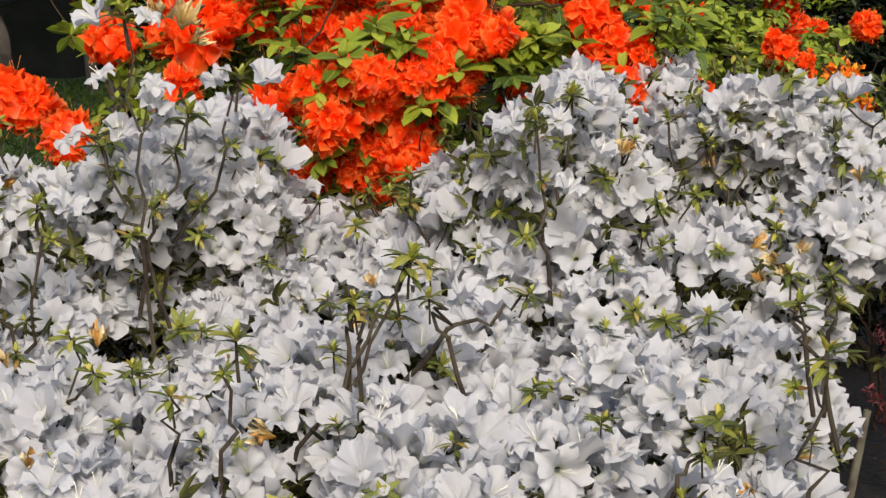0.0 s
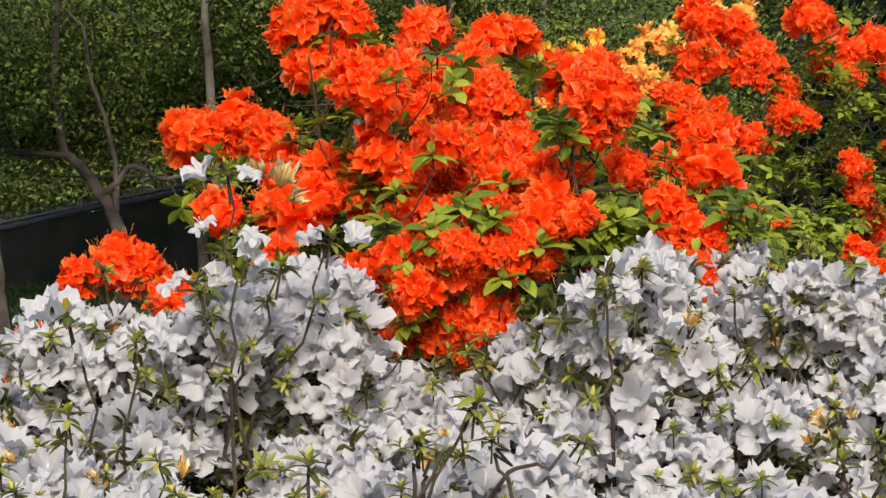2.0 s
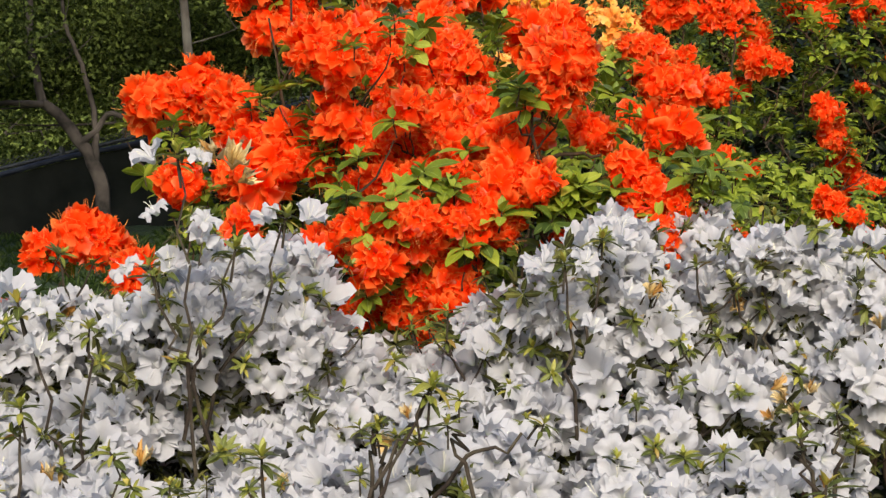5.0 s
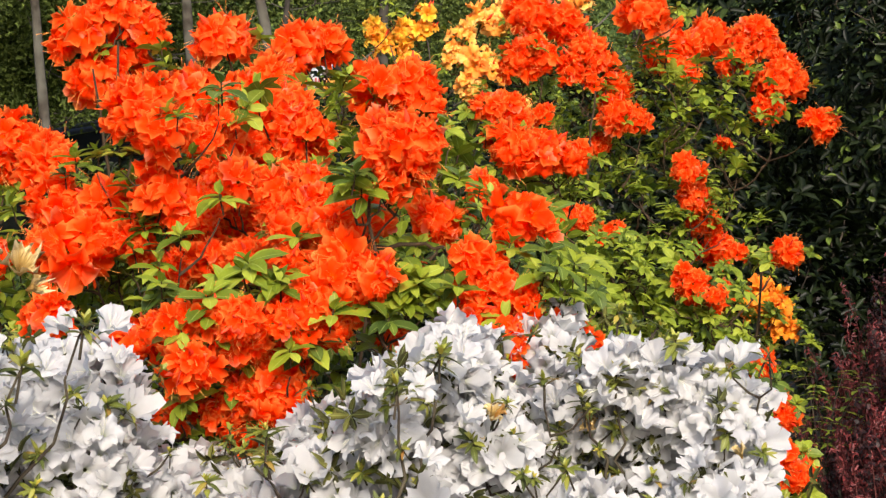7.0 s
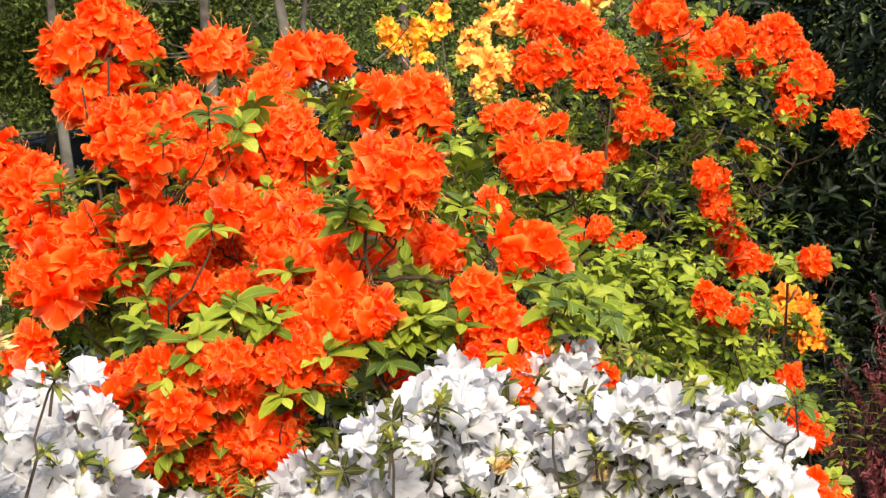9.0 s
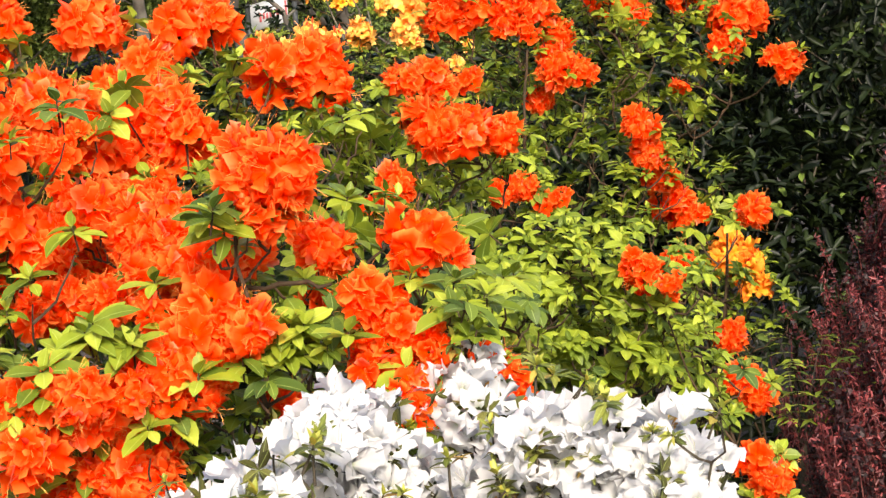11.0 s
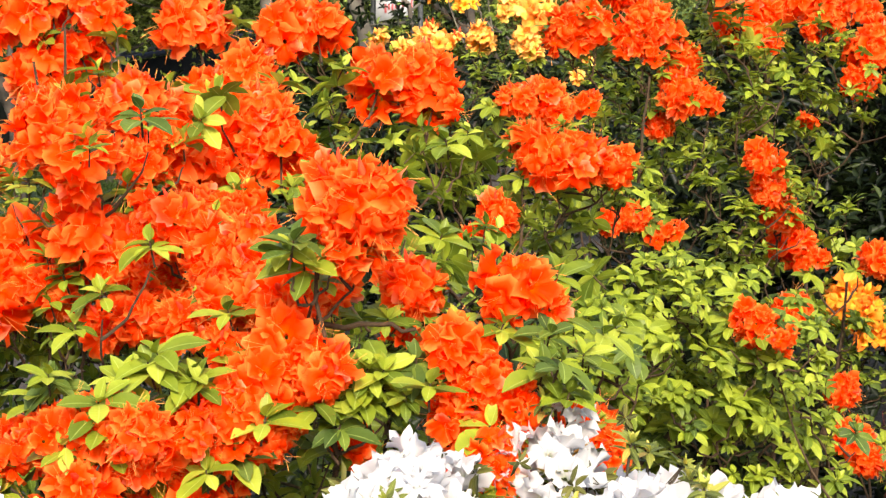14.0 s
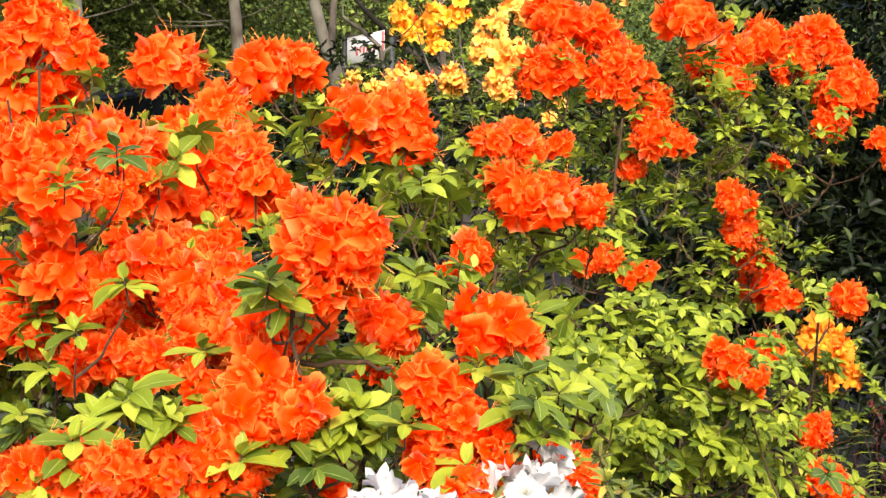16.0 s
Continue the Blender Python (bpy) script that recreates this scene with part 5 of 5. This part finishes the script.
def build_tree(foot, label, limbs, r0, crown, leaves, bark=None, mat=None, size=1.0):
    """limbs: lists of points from the foot up; crown: clouds (centre, radii)."""
    base = np.array(foot, float)
    tree = empty("tree", base, label, "tree", "trees behind the fence")
    out, ends = [], []
    for k, L in enumerate(limbs):
        L = np.array([base] + [np.array(q, float) for q in L]) if k == 0 else np.array([np.array(q, float) for q in L])
        t = np.linspace(0, len(L) - 1, 5 * len(L))
        P = np.stack([np.interp(t, range(len(L)), L[:, i]) for i in range(3)], 1)
        P[1:] += np.cumsum(rng.normal(0, 0.012, (len(P) - 1, 3)), 0) * 0.6
        rr = r0 * (1 if k == 0 else 0.45) * np.linspace(1, 0.35, len(P))
        put("trunk" if k == 0 else "limb", to_mesh("limb", shifted(tube(P, rr, 9), base), [(bark or TREE_BARK) if k == 0 else DARK_BARK]), tree)
        ends += list(P[len(P) // 2:])
    pts, turns, tips = [], [], []
    for c, r in crown:
        p, d = leaf_cloud(int(leaves / len(crown)), c, r, 0.3)
        clump = rng.normal(0, 1, (60, 3)) * np.asarray(r) * 0.6 + np.asarray(c)
        pull = clump[rng.integers(0, 60, len(p))]
        p = p * 0.45 + pull * 0.55 + rng.normal(0, 0.12, p.shape)
        pts += list(p)
        tips += list(clump[:26])
    turns = frames_for(rng.normal(0, 0.7, (len(pts), 3)) + [0, 0, 0.7], spins(len(pts)))
    put("crown", to_mesh("crown", shifted(scatter(TREE_LEAVES, pts, turns, size * rng.uniform(0.7, 1.3, len(pts))), base), [mat or TREE_LEAF]), tree, kind="stuff")
    put("twig_growth", to_mesh("twig_growth", shifted(join(branching(ends, tips, base, 0.03, 0.05)), base), [bark or TREE_BARK]), tree, kind="stuff")


# The third crown cloud is added above the view, only to shade the lawn.
build_tree((-4.97, 16.0, 0.3), "tree with a straight grey-brown trunk on the lawn", [[(-5.04, 16, 1.09), (-5.1, 16, 1.67), (-5.14, 16, 2.46), (-5.3, 16, 3.5), (-5.5, 16, 5.0)], [(-5.12, 16, 2.1), (-5.5, 16.1, 2.3), (-6.1, 16.2, 2.3)]], 0.09,
           [((-5.6, 16.4, 4.3), (1.6, 1.0, 1.2)), ((-5.6, 16.8, 2.9), (1.2, 0.6, 0.6)), ((-5.0, 12.6, 4.7), (2.6, 2.4, 1.0))], 24000, None, None, 0.75)
build_tree((-4.33, 18.0, 0.45), "dark-barked tree leaning over the fence, with crooked limbs", [[(-4.37, 18, 1.39), (-4.5, 18, 1.68), (-4.66, 18, 1.92), (-4.82, 18, 2.09), (-4.95, 18, 2.2), (-5.05, 18, 2.75), (-5.01, 18, 3.22), (-4.98, 18, 4.3)],
            [(-4.92, 18, 2.19), (-5.15, 18, 2.21), (-5.42, 18, 2.18), (-5.63, 18, 2.26), (-6.0, 18, 2.31)], [(-4.43, 18, 1.51), (-4.39, 18, 1.8), (-4.41, 18, 2.15), (-4.5, 18, 2.6), (-4.63, 18, 2.9), (-4.75, 18, 3.57), (-4.95, 18, 3.75)], [(-4.55, 18, 1.77), (-4.25, 18, 2.06), (-3.92, 18, 1.9), (-3.6, 18, 1.96)]], 0.085,
           [((-4.6, 18.7, 3.2), (1.7, 0.7, 0.9)), ((-3.7, 18.6, 2.8), (1.1, 0.6, 0.7)), ((-4.2, 18.8, 4.4), (2.0, 0.8, 0.8)), ((-5.2, 18.9, 2.5), (1.3, 0.5, 0.35))], 30000, DARK_BARK, None, 0.7)
build_tree((-3.75, 19.5, 0.6), "slender tree with a dark trunk", [[(-3.8, 19.5, 2.0), (-3.85, 19.5, 3.2), (-3.8, 19.5, 5.0)]], 0.07, [((-3.3, 19.8, 3.4), (1.1, 0.7, 0.9)), ((-3.4, 19.8, 4.6), (1.3, 0.8, 0.7))], 16000, DARK_BARK, None, 0.7)
build_tree((-2.95, 16.5, 0.35), "tree with a pale grey trunk", [[(-2.98, 16.5, 1.4), (-3.05, 16.5, 2.4), (-3.1, 16.5, 3.6), (-3.1, 16.5, 5)]], 0.07, [((-3.0, 17.2, 3.6), (1.1, 0.7, 0.7))], 6000, None, None, 0.7)
build_tree((-1.75, 17.0, 0.4), "tree with a straight grey trunk", [[(-1.75, 17, 1.6), (-1.78, 17, 2.6), (-1.82, 17, 3.4), (-1.9, 17, 5)]], 0.085, [((-1.9, 18.0, 3.5), (1.1, 0.7, 0.6)), ((-2.4, 18.5, 2.6), (0.9, 0.6, 0.6))], 9000, None, None, 0.7)
build_tree((-0.85, 17.0, 0.4), "tree with a forked light grey trunk", [[(-0.82, 17, 1.6), (-0.84, 17, 2.2), (-1.0, 17, 2.7), (-1.15, 17, 3.4), (-1.3, 17, 5)], [(-0.9, 17, 2.4), (-0.88, 17, 2.7), (-0.84, 17, 3.2), (-0.7, 17, 5)], [(-0.87, 17, 1.5), (-0.4, 17.3, 2.1), (-0.42, 17.3, 2.45), (-0.8, 17.3, 2.75)]], 0.095, [((-0.9, 18.0, 3.6), (1.1, 0.6, 0.5)), ((-2.6, 19.0, 3.1), (1.2, 0.6, 0.7))], 12000, None, None, 0.7)
build_tree((0.2, 20.0, 0.7), "tree with low dark branches near the sign", [[(0.1, 20, 1.8), (0.05, 20, 2.9), (0.1, 20, 4)], [(0.08, 20, 2.2), (-0.5, 19.6, 2.7), (-1.0, 19.4, 3.2)]], 0.11, [((0.3, 20.5, 3.3), (1.5, 0.8, 0.8)), ((1.6, 20.5, 2.6), (1.2, 0.8, 1.0))], 10000, DARK_BARK, None, 0.8)

# woods that close the view
for k, (wx, wy, wz, wr, n) in enumerate([(-13, 30, 3.5, (4.5, 1.5, 3.2), 20000), (-7, 31, 3.8, (4.0, 1.5, 3.2), 26000), (-1.5, 30, 3.5, (4.0, 1.5, 3.0), 22000), (4, 28, 3.4, (4.0, 1.5, 3.0), 12000), (9, 27, 3.3, (4.0, 1.5, 3.0), 4000)]):
    g = float(ground_height(wx, wy))
    build_tree((wx, wy, g), "dense leafy tree closing the view behind the garden", [[(wx, wy, g + 1.5), (wx + 0.2, wy, g + 3.5), (wx, wy, g + 5.5)], [(wx + 0.1, wy, g + 1.6), (wx - 1.2, wy, g + 3.2)], [(wx + 0.1, wy, g + 2), (wx + 1.4, wy, g + 3.6)]],
               0.16, [((wx, wy, wz), wr), ((wx, wy + 1, wz - 1.5), (wr[0], 1.0, 1.3)), ((wx, wy + 0.5, wz + 2), (wr[0] * 0.8, 1.2, 1.6))], 2 * n, DARK_BARK, None, 1.15)


def build_backdrop():
    """A far wall of dark woods, uneven on top."""
    xs, zs = np.linspace(-60, 60, 240), np.linspace(0, 1, 40)
    X, G = np.meshgrid(xs, zs, indexing="ij")
    top = 9 + 1.5 * np.sin(0.5 * X) + 0.8 * np.sin(1.7 * X + 1) + 0.5 * np.sin(4.1 * X)
    Y = 42 + 0.02 * X ** 2 * 0 + 1.0 * np.sin(0.9 * X + 5 * G) + 0.6 * np.sin(2.3 * X - 9 * G) + rng.normal(0, 0.25, X.shape)
    me = mesh_np("backdrop", np.stack([X, Y, G * top + 0.5], -1).reshape(-1, 3), grid_faces(240, 40), np.stack([X, G], -1).reshape(-1, 2),
                 [plain_material("far_woods", (0.012, 0.025, 0.008), (0.045, 0.08, 0.02), 1.5, 0.9, 0, 1.0)])
    tagged(new("backdrop", me), "dark green woods far behind the garden", "woods", kind="structure")


build_backdrop()


def leaning(p):
    """A board that hangs lower at one end."""
    p.V[:, 2] += 0.22 * (p.V[:, 0] + 0.66)
    return p


def build_sign():
    base = np.array([-0.68, 18.8, 0.6])
    sign = empty("sign", base, "white roadside sign board with red lettering behind trees", "sign")
    white, red, grey = plain_material("sign_white", (0.42, 0.43, 0.46), (0.55, 0.56, 0.6), 6, 0.5), plain_material("sign_red", (0.45, 0.09, 0.1), (0.55, 0.13, 0.14), 9, 0.5), FENCE_STEEL
    put("board", to_mesh("board", shifted(leaning(box(-0.68, 18.8, 2.5, 0.38, 0.04, 0.27)), base), [white]), sign)
    put("lettering", to_mesh("lettering", shifted(leaning(join([box(-0.77 + 0.035 * i, 18.775, 2.48 + 0.008 * (i % 2), 0.022, 0.01, 0.06 if i else 0.09) for i in range(7)])), base), [red]), sign, label="red lettering")
    put("edge_stripe", to_mesh("edge_stripe", shifted(leaning(box(-0.505, 18.775, 2.5, 0.02, 0.01, 0.25)), base), [red]), sign)
    for x in (-0.9, -0.42):
        put("post", to_mesh("post", shifted(tube([(x, 18.84, 0.5), (x, 18.84, 1.5), (x, 18.84, 2.6)], [0.03] * 3, 8), base), [grey]), sign)


build_sign()
build_evergreen((-0.4, 15.5, 0.3), "low clipped dark hedge below the sign", [(900, (-0.2, 15.5, 1.5), (1.3, 0.4, 0.55)), (500, (1.2, 15.5, 1.4), (0.9, 0.4, 0.6)), (600, (-2.0, 15.8, 1.3), (0.9, 0.4, 0.55)), (60, (-0.5, 16.3, 2.3), (0.6, 0.2, 0.22))], 0.08, GLOSSY_SHADE_LEAF, 0.9, name="hedge")
